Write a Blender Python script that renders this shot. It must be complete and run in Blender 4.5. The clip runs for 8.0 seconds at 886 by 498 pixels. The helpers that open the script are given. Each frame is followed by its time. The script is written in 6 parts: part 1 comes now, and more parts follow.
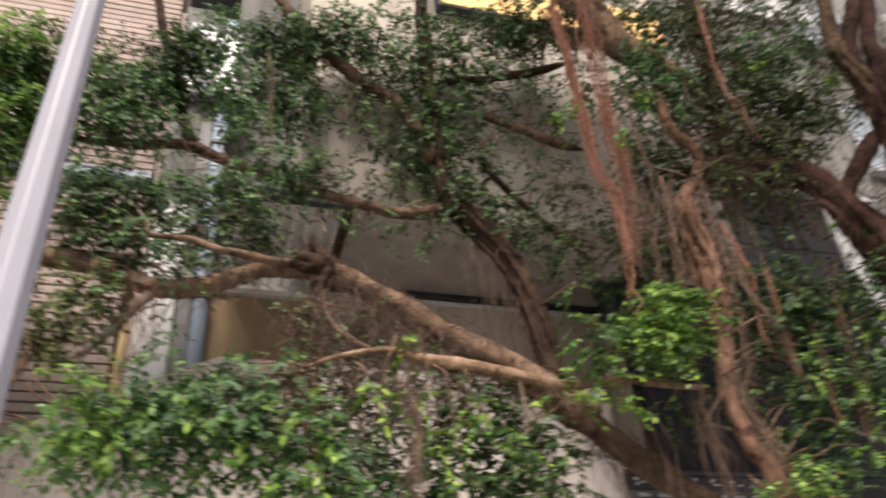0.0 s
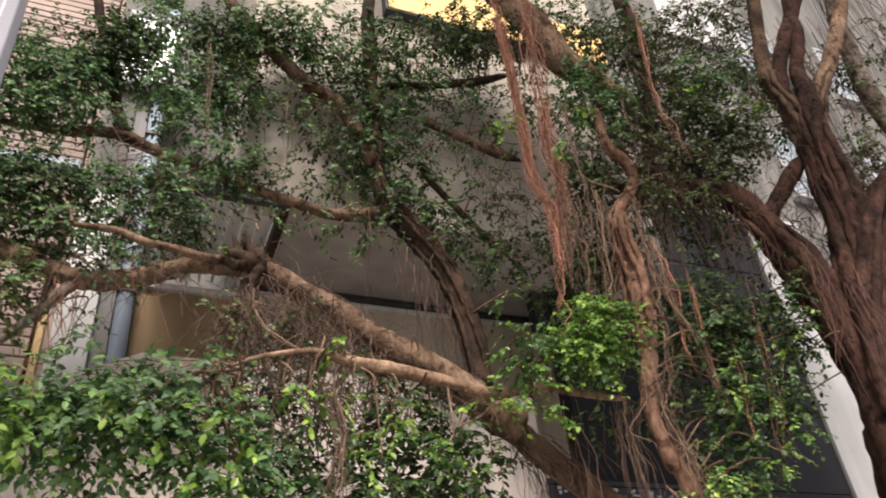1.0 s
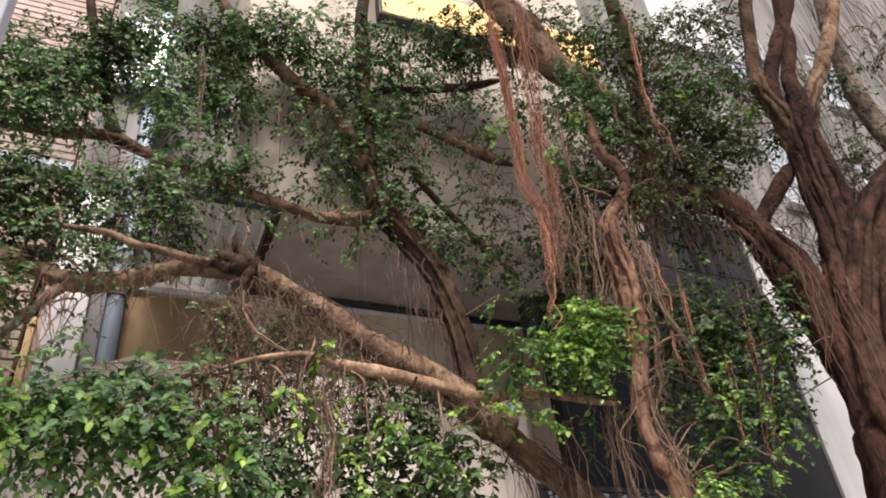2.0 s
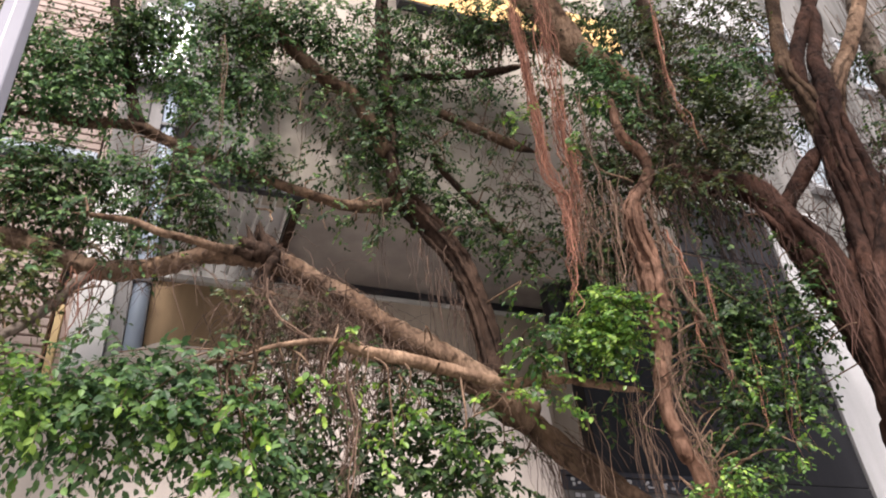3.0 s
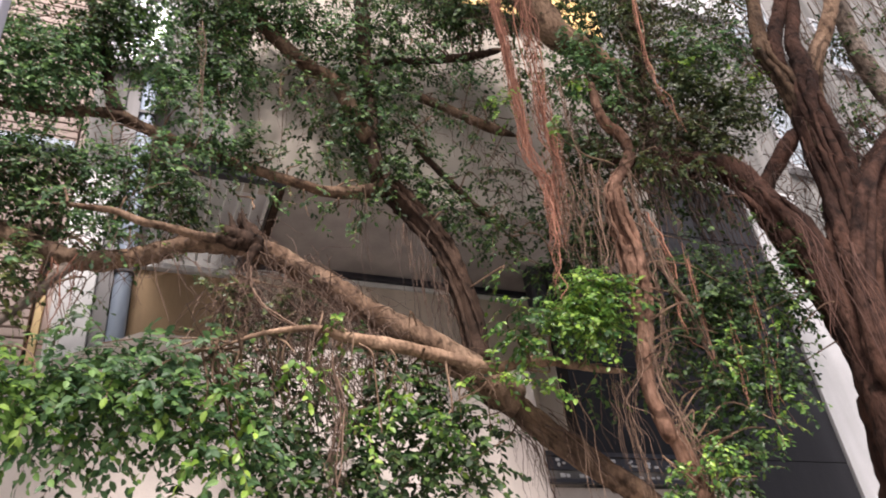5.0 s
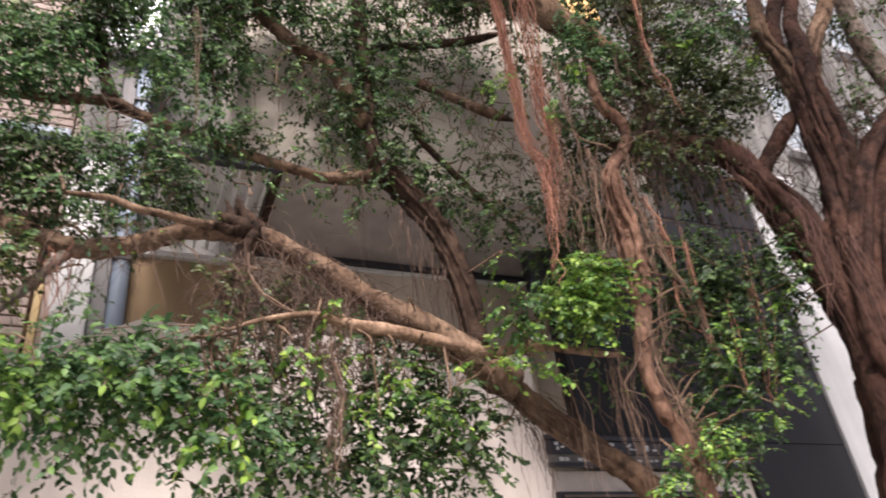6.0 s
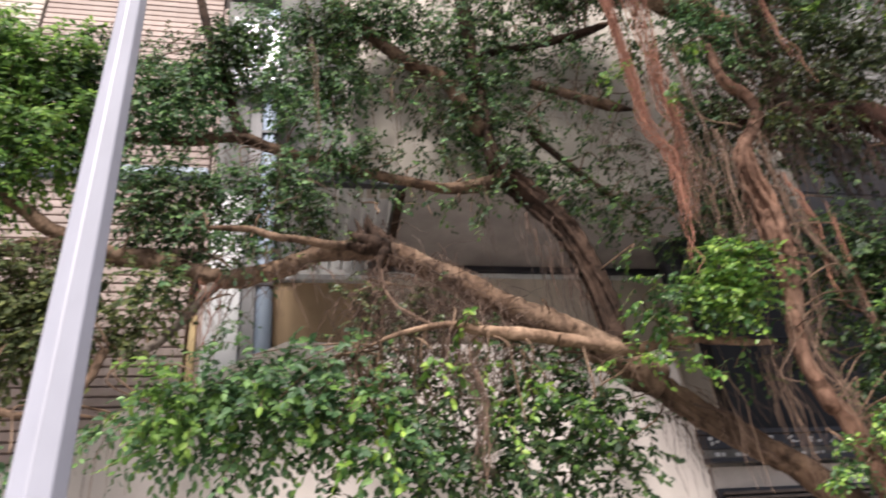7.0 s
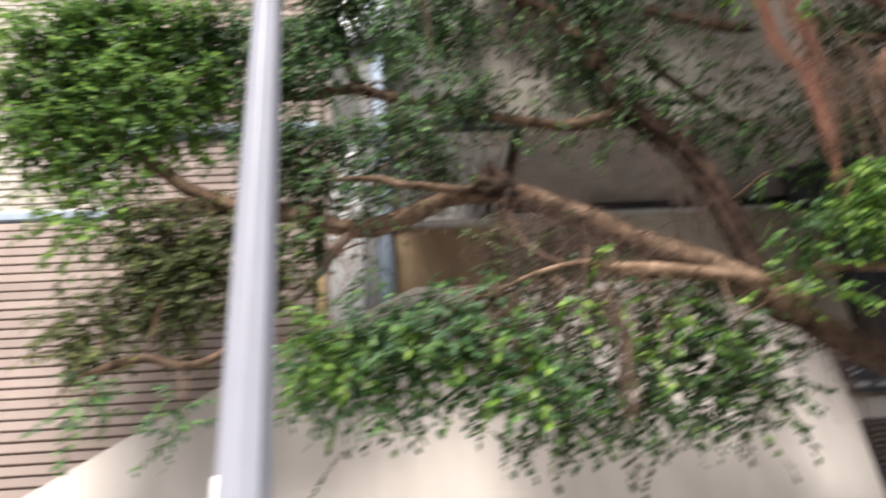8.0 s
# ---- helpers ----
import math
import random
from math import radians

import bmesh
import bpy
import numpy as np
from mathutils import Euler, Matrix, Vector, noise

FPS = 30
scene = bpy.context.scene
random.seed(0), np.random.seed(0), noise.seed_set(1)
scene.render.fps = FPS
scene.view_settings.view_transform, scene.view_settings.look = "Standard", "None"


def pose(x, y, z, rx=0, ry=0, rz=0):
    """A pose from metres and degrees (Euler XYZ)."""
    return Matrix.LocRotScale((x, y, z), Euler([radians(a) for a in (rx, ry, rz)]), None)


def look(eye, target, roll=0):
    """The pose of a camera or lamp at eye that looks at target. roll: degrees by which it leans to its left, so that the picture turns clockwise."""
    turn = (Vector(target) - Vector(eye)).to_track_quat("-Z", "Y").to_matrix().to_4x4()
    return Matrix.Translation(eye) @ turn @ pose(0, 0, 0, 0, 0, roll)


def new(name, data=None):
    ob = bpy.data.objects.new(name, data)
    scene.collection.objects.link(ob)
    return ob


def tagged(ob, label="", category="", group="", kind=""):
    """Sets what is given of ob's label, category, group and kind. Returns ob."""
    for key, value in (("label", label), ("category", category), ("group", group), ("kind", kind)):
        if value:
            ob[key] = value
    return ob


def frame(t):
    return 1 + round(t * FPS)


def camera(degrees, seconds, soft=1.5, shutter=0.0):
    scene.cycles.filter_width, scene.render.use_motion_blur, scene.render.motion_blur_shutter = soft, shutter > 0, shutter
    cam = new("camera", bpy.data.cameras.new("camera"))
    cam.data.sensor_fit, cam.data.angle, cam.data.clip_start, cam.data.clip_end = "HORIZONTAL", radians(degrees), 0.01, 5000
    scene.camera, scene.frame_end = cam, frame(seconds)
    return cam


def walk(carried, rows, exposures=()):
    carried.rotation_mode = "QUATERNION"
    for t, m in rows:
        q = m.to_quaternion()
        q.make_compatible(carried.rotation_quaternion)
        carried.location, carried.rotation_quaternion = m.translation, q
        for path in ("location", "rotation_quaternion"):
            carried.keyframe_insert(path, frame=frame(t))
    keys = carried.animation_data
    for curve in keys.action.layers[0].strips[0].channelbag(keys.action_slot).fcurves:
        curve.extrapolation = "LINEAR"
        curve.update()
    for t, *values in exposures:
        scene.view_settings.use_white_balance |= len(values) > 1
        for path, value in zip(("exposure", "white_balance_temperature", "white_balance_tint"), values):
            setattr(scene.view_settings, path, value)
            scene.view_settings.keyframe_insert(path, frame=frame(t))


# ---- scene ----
cam = camera(59.1, 8.0, 1.8, 0.8)
# seconds, x, y, z, tilt from straight down, turn, lean
PATH = [
    (0, 0.000, 0.000, 1.600, 125.90, -19.84, -5.98),
    (0.2, 0.015, -0.001, 1.594, 125.81, -22.46, -6.06),
    (0.5, 0.038, -0.004, 1.586, 126.05, -23.83, -6.40),
    (1, 0.044, -0.003, 1.581, 125.93, -25.30, -6.64),
    (1.5, 0.078, 0.002, 1.573, 125.72, -26.56, -6.85),
    (1.7, 0.076, 0.002, 1.571, 126.23, -26.44, -6.88),
    (2.8, 0.066, 0.004, 1.563, 126.03, -24.25, -6.16),
    (3, 0.064, 0.004, 1.561, 125.58, -23.86, -5.79),
    (3.5, 0.052, -0.002, 1.566, 125.06, -22.97, -5.26),
    (4, 0.022, -0.014, 1.569, 124.80, -23.06, -5.54),
    (4.5, 0.040, -0.011, 1.566, 124.74, -23.58, -6.21),
    (4.7, 0.042, -0.011, 1.565, 124.63, -24.36, -6.80),
    (5.8, 0.052, -0.011, 1.563, 123.13, -26.05, -7.76),
    (6, 0.054, -0.011, 1.562, 123.19, -25.25, -7.76),
    (6.2, 0.043, -0.010, 1.563, 123.52, -23.81, -7.71),
    (6.5, 0.026, -0.008, 1.565, 124.25, -20.49, -7.92),
    (6.8, 0.029, 0.001, 1.572, 124.74, -16.65, -7.63),
    (7, 0.031, 0.007, 1.576, 124.69, -14.36, -6.98),
    (7.3, 0.011, 0.010, 1.583, 124.10, -12.44, -6.22),
    (7.5, -0.002, 0.012, 1.589, 123.56, -11.36, -5.75),
    (7.8, -0.151, 0.022, 1.587, 122.46, -9.49, -5.46),
    (8, -0.251, 0.030, 1.587, 121.24, -5.92, -5.38),
]
walk(cam, [(t, pose(x, y, z, tilt, 0, turn) @ pose(0, 0, 0, 0, 0, lean)) for t, x, y, z, tilt, turn, lean in PATH],
     [(0.0, 0.32, 6800, 13), (1.6, 0.44, 6750, 13), (3.0, 0.62, 6500, 15), (6.0, 0.64, 6500, 17), (7.0, 0.60, 6350, 13), (8.0, 0.52, 6300, 8)])

# ---- light: a bright hazy day ----
world = bpy.data.worlds.new("world")
scene.world = world
world.use_nodes = True
wn = world.node_tree
sky = wn.nodes.new("ShaderNodeTexSky")
sky.sky_type, sky.sun_disc = "NISHITA", False
sky.sun_elevation, sky.sun_rotation = radians(48), radians(195)
sky.dust_density, sky.ozone_density = 4.0, 0.8
wn.nodes["Background"].inputs[1].default_value = 0.092
wn.links.new(sky.outputs[0], wn.nodes["Background"].inputs[0])
sun = new("sun", bpy.data.lights.new("sun", "SUN"))
sun.data.energy, sun.data.angle, sun.data.color = 4.7, radians(20), (1.0, 0.95, 0.87)
sun.matrix_world = look((-1.7, -6.4, 7.35), (0, 0, 0))


# ---- materials ----
def material(name, rough=0.7, metal=0.0, spec=0.4):
    m = bpy.data.materials.new(name)
    m.use_nodes = True
    b = m.node_tree.nodes["Principled BSDF"]
    b.inputs["Roughness"].default_value = rough
    b.inputs["Metallic"].default_value = metal
    b.inputs["Specular IOR Level"].default_value = spec
    return m, m.node_tree, b


def ramp(nt, source, stops):
    r = nt.nodes.new("ShaderNodeValToRGB")
    while len(r.color_ramp.elements) < len(stops):
        r.color_ramp.elements.new(0.5)
    for e, (p, c) in zip(r.color_ramp.elements, stops):
        e.position, e.color = p, (*c, 1)
    nt.links.new(source, r.inputs[0])
    return r.outputs[0]


def grain(nt, scale, stretch=(1, 1, 1), detail=6.0):
    co = nt.nodes.new("ShaderNodeTexCoord")
    mp = nt.nodes.new("ShaderNodeMapping")
    mp.inputs["Scale"].default_value = stretch
    nt.links.new(co.outputs["Object"], mp.inputs[0])
    n = nt.nodes.new("ShaderNodeTexNoise")
    n.inputs["Scale"].default_value, n.inputs["Detail"].default_value = scale, detail
    nt.links.new(mp.outputs[0], n.inputs["Vector"])
    return n.outputs["Fac"]


def blend(nt, kind, fac, a, b):
    x = nt.nodes.new("ShaderNodeMix")
    x.data_type, x.blend_type = "RGBA", kind
    x.inputs[0].default_value = fac
    nt.links.new(a, x.inputs[6])
    nt.links.new(b, x.inputs[7])
    return x.outputs[2]


def relief(nt, b, source, strength, distance):
    bump = nt.nodes.new("ShaderNodeBump")
    bump.inputs["Strength"].default_value, bump.inputs["Distance"].default_value = strength, distance
    nt.links.new(source, bump.inputs["Height"])
    nt.links.new(bump.outputs[0], b.inputs["Normal"])


def shade(c, k):
    return tuple(min(1.0, v * k) for v in c)


def plaster(name, colour, streaks=0.5, rough=0.85, dark=0.55):
    """Painted render: rain streaks, blotches and a fine grain."""
    m, nt, b = material(name, rough, 0.0, 0.25)
    big = ramp(nt, grain(nt, 1.1, (1, 1, 0.6)), [(0.3, shade(colour, 0.8)), (0.7, shade(colour, 1.08))])
    run = ramp(nt, grain(nt, 3.0, (1.3, 1.3, 0.09)), [(0.38, shade((1, 1, 1), dark)), (0.62, (1, 1, 1))])
    fine = ramp(nt, grain(nt, 60), [(0.3, (0.85, 0.85, 0.85)), (0.7, (1, 1, 1))])
    col = blend(nt, "MULTIPLY", 0.5, blend(nt, "MULTIPLY", streaks, big, run), fine)
    nt.links.new(col, b.inputs["Base Color"])
    relief(nt, b, grain(nt, 45), 0.25, 0.01)
    return m


def bark(name, dark, light, rough=0.9):
    m, nt, b = material(name, rough, 0.0, 0.2)
    big = ramp(nt, grain(nt, 5.0, (1, 1, 0.45)), [(0.32, dark), (0.66, light)])
    fine = ramp(nt, grain(nt, 38, (1, 1, 0.35)), [(0.35, (0.5, 0.48, 0.46)), (0.65, (1.0, 1.0, 1.0))])
    spots = ramp(nt, grain(nt, 11, (1, 1, 1), 2.0), [(0.33, (0.24, 0.22, 0.20)), (0.46, (1, 1, 1))])
    stain = ramp(nt, grain(nt, 2.2, (1, 1, 1), 3.0), [(0.40, (0.52, 0.46, 0.42)), (0.58, (1, 1, 1))])
    worn = blend(nt, "MULTIPLY", 0.75, blend(nt, "MULTIPLY", 0.75, big, fine), stain)
    nt.links.new(blend(nt, "MULTIPLY", 0.8, worn, spots), b.inputs["Base Color"])
    relief(nt, b, grain(nt, 26, (1, 1, 0.4)), 0.9, 0.03)
    return m


def blend_of(a, b, k):
    return tuple(p + (q - p) * k for p, q in zip(a, b))


def rooty(name, dark, light):
    """Thin roots: every root its own tone."""
    m, nt, b = material(name, 0.8, 0.0, 0.25)
    g = nt.nodes.new("ShaderNodeNewGeometry")
    info = nt.nodes.new("ShaderNodeObjectInfo")
    both = nt.nodes.new("ShaderNodeMath")
    both.operation = "ADD"
    nt.links.new(g.outputs["Random Per Island"], both.inputs[0])
    nt.links.new(info.outputs["Random"], both.inputs[1])
    wrap = nt.nodes.new("ShaderNodeMath")
    wrap.operation = "FRACT"
    nt.links.new(both.outputs[0], wrap.inputs[0])
    own = ramp(nt, wrap.outputs[0], [(0.0, dark), (0.7, blend_of(dark, light, 0.6)), (1.0, light)])
    fine = ramp(nt, grain(nt, 22), [(0.35, (0.6, 0.57, 0.55)), (0.65, (1, 1, 1))])
    nt.links.new(blend(nt, "MULTIPLY", 0.6, own, fine), b.inputs["Base Color"])
    return m


def leafy(name, dark, mid, young, through_light=0.3, rough=0.38, spec=0.5):
    """Leaves: every leaf its own green, glossy above, light shines through."""
    m, nt, b = material(name, rough, 0.0, spec)
    g = nt.nodes.new("ShaderNodeNewGeometry")
    info = nt.nodes.new("ShaderNodeObjectInfo")
    both = nt.nodes.new("ShaderNodeMath")
    both.operation = "ADD"
    nt.links.new(g.outputs["Random Per Island"], both.inputs[0])
    nt.links.new(info.outputs["Random"], both.inputs[1])
    wrap = nt.nodes.new("ShaderNodeMath")
    wrap.operation = "FRACT"
    nt.links.new(both.outputs[0], wrap.inputs[0])
    own = ramp(nt, wrap.outputs[0], [(0.0, dark), (0.6, mid), (0.9, young), (1.0, shade(young, 1.35))])
    clump = ramp(nt, grain(nt, 1.6), [(0.35, (0.62, 0.66, 0.6)), (0.65, (1, 1, 1))])
    col = blend(nt, "MULTIPLY", 0.7, own, clump)
    nt.links.new(col, b.inputs["Base Color"])
    tr = nt.nodes.new("ShaderNodeBsdfTranslucent")
    nt.links.new(col, tr.inputs[0])
    mix = nt.nodes.new("ShaderNodeMixShader")
    mix.inputs[0].default_value = through_light
    nt.links.new(b.outputs[0], mix.inputs[1])
    nt.links.new(tr.outputs[0], mix.inputs[2])
    nt.links.new(mix.outputs[0], nt.nodes["Material Output"].inputs[0])
    return m


def painted(name, colour, rough=0.45, metal=0.0, var=0.85):
    m, nt, b = material(name, rough, metal, 0.4)
    col = ramp(nt, grain(nt, 7, (1, 1, 0.4)), [(0.3, shade(colour, var)), (0.7, shade(colour, 1.04))])
    nt.links.new(col, b.inputs["Base Color"])
    relief(nt, b, grain(nt, 50), 0.08, 0.004)
    return m


def plank_paint(name, colour):
    m, nt, b = material(name, 0.7, 0.0, 0.3)
    info = nt.nodes.new("ShaderNodeObjectInfo")
    own = ramp(nt, info.outputs["Random"], [(0.0, shade(colour, 0.86)), (1.0, shade(colour, 1.08))])
    dirt = ramp(nt, grain(nt, 4.0, (0.6, 1, 0.25)), [(0.35, (0.72, 0.68, 0.66)), (0.65, (1, 1, 1))])
    nt.links.new(blend(nt, "MULTIPLY", 0.7, own, dirt), b.inputs["Base Color"])
    relief(nt, b, grain(nt, 30, (0.3, 1, 1)), 0.2, 0.006)
    return m


def glass(name, tint):
    m, nt, b = material(name, 0.06, 0.0, 0.6)
    b.inputs["Base Color"].default_value = (*tint, 1)
    return m


BARK = bark("bark", (0.115, 0.074, 0.053), (0.36, 0.245, 0.172))
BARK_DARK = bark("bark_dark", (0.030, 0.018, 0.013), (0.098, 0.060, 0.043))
BARK_MID = bark("bark_brown", (0.060, 0.038, 0.027), (0.225, 0.148, 0.100))
BARK_PALE = bark("bark_pale", (0.18, 0.115, 0.080), (0.46, 0.31, 0.215))
BARK_RED = bark("bark_red", (0.030, 0.015, 0.012), (0.125, 0.064, 0.047))
BARK_ROOT = bark("bark_root", (0.115, 0.064, 0.046), (0.39, 0.230, 0.165))
BARK_GREY = bark("bark_grey", (0.12, 0.10, 0.085), (0.27, 0.22, 0.19))
ROOT_PINK = rooty("root_pink", (0.18, 0.075, 0.052), (0.54, 0.265, 0.185))
ROOT_TAN = rooty("root_tan", (0.095, 0.058, 0.042), (0.34, 0.228, 0.168))
ROOT_BROWN = rooty("root_brown", (0.05, 0.031, 0.024), (0.19, 0.125, 0.095))
ROOT_DARK = rooty("root_dark", (0.028, 0.018, 0.015), (0.10, 0.064, 0.050))
ROOT_RED = rooty("root_red", (0.045, 0.024, 0.020), (0.16, 0.085, 0.066))
LEAF = leafy("leaf", (0.040, 0.092, 0.042), (0.100, 0.195, 0.082), (0.18, 0.31, 0.100), 0.4, 0.48, 0.4)
# Brighter copy of the plain leaf: sunlight is put into this green.
LEAF_SUNLIT = leafy("leaf_sunlit", (0.075, 0.155, 0.040), (0.165, 0.30, 0.068), (0.28, 0.43, 0.090), 0.5, 0.55, 0.3)
# Dark green with the shade of inner and backlit leaves put in.
LEAF_DARK_SHADED = leafy("leaf_dark_shaded", (0.013, 0.030, 0.012), (0.036, 0.074, 0.024), (0.10, 0.17, 0.045), 0.25, 0.5, 0.3)
LEAF_YOUNG = leafy("leaf_young", (0.06, 0.15, 0.032), (0.18, 0.35, 0.060), (0.36, 0.52, 0.090), 0.45)
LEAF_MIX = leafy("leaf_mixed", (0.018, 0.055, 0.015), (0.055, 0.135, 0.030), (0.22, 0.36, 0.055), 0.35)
LEAF_OLIVE = leafy("leaf_olive", (0.024, 0.042, 0.014), (0.060, 0.088, 0.028), (0.13, 0.16, 0.045))
# Paler version of the olive green, for the left sprays.
LEAF_PALE_OLIVE = leafy("leaf_pale_olive", (0.045, 0.062, 0.024), (0.105, 0.128, 0.048), (0.19, 0.21, 0.070), 0.4, 0.6, 0.25)
CREAM = plaster("cream_render", (0.56, 0.50, 0.445), 0.45)
CREAM_PALE = plaster("pale_cream_render", (0.72, 0.63, 0.54), 0.4)
SOFFIT = plaster("grey_soffit", (0.46, 0.415, 0.395), 0.4)
PALE_PINK = plaster("pale_pink_render", (0.74, 0.66, 0.62), 0.30, 0.85, 0.7)
OCHRE = plaster("ochre_render", (0.45, 0.315, 0.195), 0.5)
WHITE = plaster("white_render", (0.90, 0.89, 0.91), 0.2, 0.8, 0.75)
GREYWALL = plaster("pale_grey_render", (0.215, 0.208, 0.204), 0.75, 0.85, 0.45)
CONCRETE = plaster("grey_concrete", (0.33, 0.32, 0.33), 0.5)
# White render toned down: shade on the strip is put into its colour.
STRIPWHITE = plaster("strip_white", (0.56, 0.56, 0.58), 0.4, 0.8, 0.65)
DARKWALL = plaster("dark_panel", (0.023, 0.023, 0.028), 0.5, 0.7, 0.6)
PLANK = plank_paint("pink_beige_plank", (0.42, 0.335, 0.305))
PLANK_PALE = plank_paint("pale_plank", (0.56, 0.50, 0.45))
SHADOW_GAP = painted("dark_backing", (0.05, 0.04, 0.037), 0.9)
DARKMETAL = painted("dark_metal", (0.035, 0.035, 0.045), 0.5)
BLUEMETAL = painted("blue_grey_metal", (0.30, 0.36, 0.46), 0.5)
GALV = painted("pale_lilac_paint", (0.33, 0.328, 0.385), 0.42, 0.0, 0.93)
WHITE_PLATE = painted("white_plate", (0.86, 0.86, 0.88), 0.4)
LOUVRE = painted("brown_louvre", (0.13, 0.10, 0.088), 0.6)
SLATMETAL = painted("grey_slat", (0.42, 0.42, 0.44), 0.5)
WHITEPAINT = painted("white_paint", (0.78, 0.78, 0.78), 0.5)
YELLOWPAINT = painted("yellow_paint", (0.60, 0.44, 0.22), 0.6)
GLASS = glass("window_glass", (0.34, 0.38, 0.42))
PAVING = plaster("paving", (0.37, 0.355, 0.34), 0.2)
LETTER = painted("white_lettering", (0.55, 0.55, 0.57), 0.6)
GLOW, gn, gb = material("yellow_light_box", 0.5)
gb.inputs["Base Color"].default_value = (0.80, 0.55, 0.25, 1)
gb.inputs["Emission Color"].default_value = (1.0, 0.56, 0.20, 1)
gb.inputs["Emission Strength"].default_value = 0.6


# ---- mesh helpers ----
def part(name, bm, mat, parent=None, label="", smooth=False):
    me = bpy.data.meshes.new(name)
    bm.to_mesh(me)
    bm.free()
    return finish(name, me, mat, parent, label, smooth)


def finish(name, me, mat, parent=None, label="", smooth=False):
    me.materials.append(mat)
    if smooth:
        me.polygons.foreach_set("use_smooth", [True] * len(me.polygons))
    ob = new(name, me)
    if parent:
        ob.parent = parent
    if label:
        ob["label"] = label
    return ob


def box(x0, x1, y0, y1, z0, z1, bevel=0.0, bm=None):
    bm = bm or bmesh.new()
    made = bmesh.ops.create_cube(bm, size=1.0, matrix=Matrix.LocRotScale(((x0 + x1) / 2, (y0 + y1) / 2, (z0 + z1) / 2), None, (x1 - x0, y1 - y0, z1 - z0)))
    if bevel:
        edges = list({e for v in made["verts"] for e in v.link_edges})
        bmesh.ops.bevel(bm, geom=edges, offset=bevel, segments=2, affect="EDGES", profile=0.6)
    return bm


def empty(name, place, label, category, kind="", group=""):
    ob = new(name)
    ob.location = place
    return tagged(ob, label, category, group, kind)


def smooth_path(points, steps):
    """A Catmull-Rom curve through points of any number of components."""
    p = np.array(points, float)
    p = np.vstack([2 * p[0] - p[1], p, 2 * p[-1] - p[-2]])
    out = []
    for i in range(1, len(p) - 2):
        for k in range(steps):
            u = k / steps
            a, b, c, d = p[i - 1:i + 3]
            out.append(0.5 * (2 * b + (c - a) * u + (2 * a - 5 * b + 4 * c - d) * u * u + (3 * b - a - 3 * c + d) * u ** 3))
    out.append(p[-2])
    return np.array(out)


def tube(path, radii, sides, verts, faces, knobs=0.0, rng=None, cap=True):
    """Adds a tube along path to the lists; knobs roughens it."""
    n = len(path)
    tang = np.gradient(path, axis=0)
    tang /= np.linalg.norm(tang, axis=1)[:, None] + 1e-9
    ref = np.array([0.31, 0.22, 0.92]) if abs(tang[0][2]) < 0.8 else np.array([0.9, 0.3, 0.1])
    start = len(verts)
    ang = np.arange(sides) * 2 * np.pi / sides
    for i in range(n):
        a = np.cross(tang[i], ref)
        a /= np.linalg.norm(a) + 1e-9
        b = np.cross(tang[i], a)
        ref = np.cross(a, tang[i])
        r = np.full(sides, radii[i])
        if knobs:
            for k in range(sides):
                turn = ang[k] + 0.05 * i
                wide = max(1.0, radii[i] / 0.12)
                q = Vector((math.cos(turn) * 2.2 * wide + 7.0, math.sin(turn) * 2.2 * wide, i * 0.16))
                r[k] *= 1 + knobs * (noise.fractal(q, 0.9, 2.1, 3))
        ring = path[i] + (np.cos(ang)[:, None] * a + np.sin(ang)[:, None] * b) * r[:, None]
        verts.extend(ring.tolist())
    for i in range(n - 1):
        for k in range(sides):
            p, q = start + i * sides + k, start + i * sides + (k + 1) % sides
            faces.append((p, q, q + sides, p + sides))
    if cap:
        faces.append(tuple(range(start + sides - 1, start - 1, -1)))
        faces.append(tuple(range(start + (n - 1) * sides, start + n * sides)))


def mesh_of(name, verts, faces):
    me = bpy.data.meshes.new(name)
    me.from_pydata(verts, [], faces)
    me.update()
    return me


# ---- ground ----
g = bmesh.new()
bmesh.ops.create_grid(g, x_segments=8, y_segments=8, size=900)
tagged(part("ground", g, PAVING), "grey paved ground of the street", "ground", kind="structure")

# ---- building ----
house = empty("apartment_building", (0, 8, 0), "weathered cream and pink street building with an overhanging storey", "building")


def wall(name, x0, x1, y0, y1, z0, z1, mat, label="", bevel=0.012, parent=None):
    ob = part(name, box(x0, x1, y0, y1, z0, z1, bevel), mat, parent or house, label)
    ob.matrix_parent_inverse = (parent or house).matrix_world.inverted() if parent else Matrix.Translation((0, -8, 0))
    return ob


wall("upper_wall", 0.76, 5.60, 5.75, 6.00, 6.45, 13.5, CREAM, "stained cream rendered wall of the overhanging storey")
wall("upper_wall", 5.37, 5.60, 6.00, 6.60, 6.45, 13.5, CREAM)
wall("upper_wall", 0.76, 0.99, 6.00, 7.20, 6.62, 13.5, CREAM)
wall("soffit", 1.16, 5.60, 5.76, 7.19, 6.45, 6.58, SOFFIT, "grey underside of the overhanging storey")
wall("lower_wall", 1.14, 4.75, 7.20, 7.45, 3.0, 6.60, CREAM_PALE, "pale cream wall under the overhang")
wall("joint_strip", 1.20, 4.60, 7.13, 7.195, 6.375, 6.445, DARKMETAL, "dark strip where wall and soffit meet")
wall("joint_strip", 1.20, 4.60, 7.17, 7.197, 6.31, 6.370, WHITEPAINT, "pale moulding below the dark strip")
wall("ochre_wall", -0.03, 1.135, 7.20, 7.45, 3.0, 6.23, OCHRE, "ochre stained wall panel")
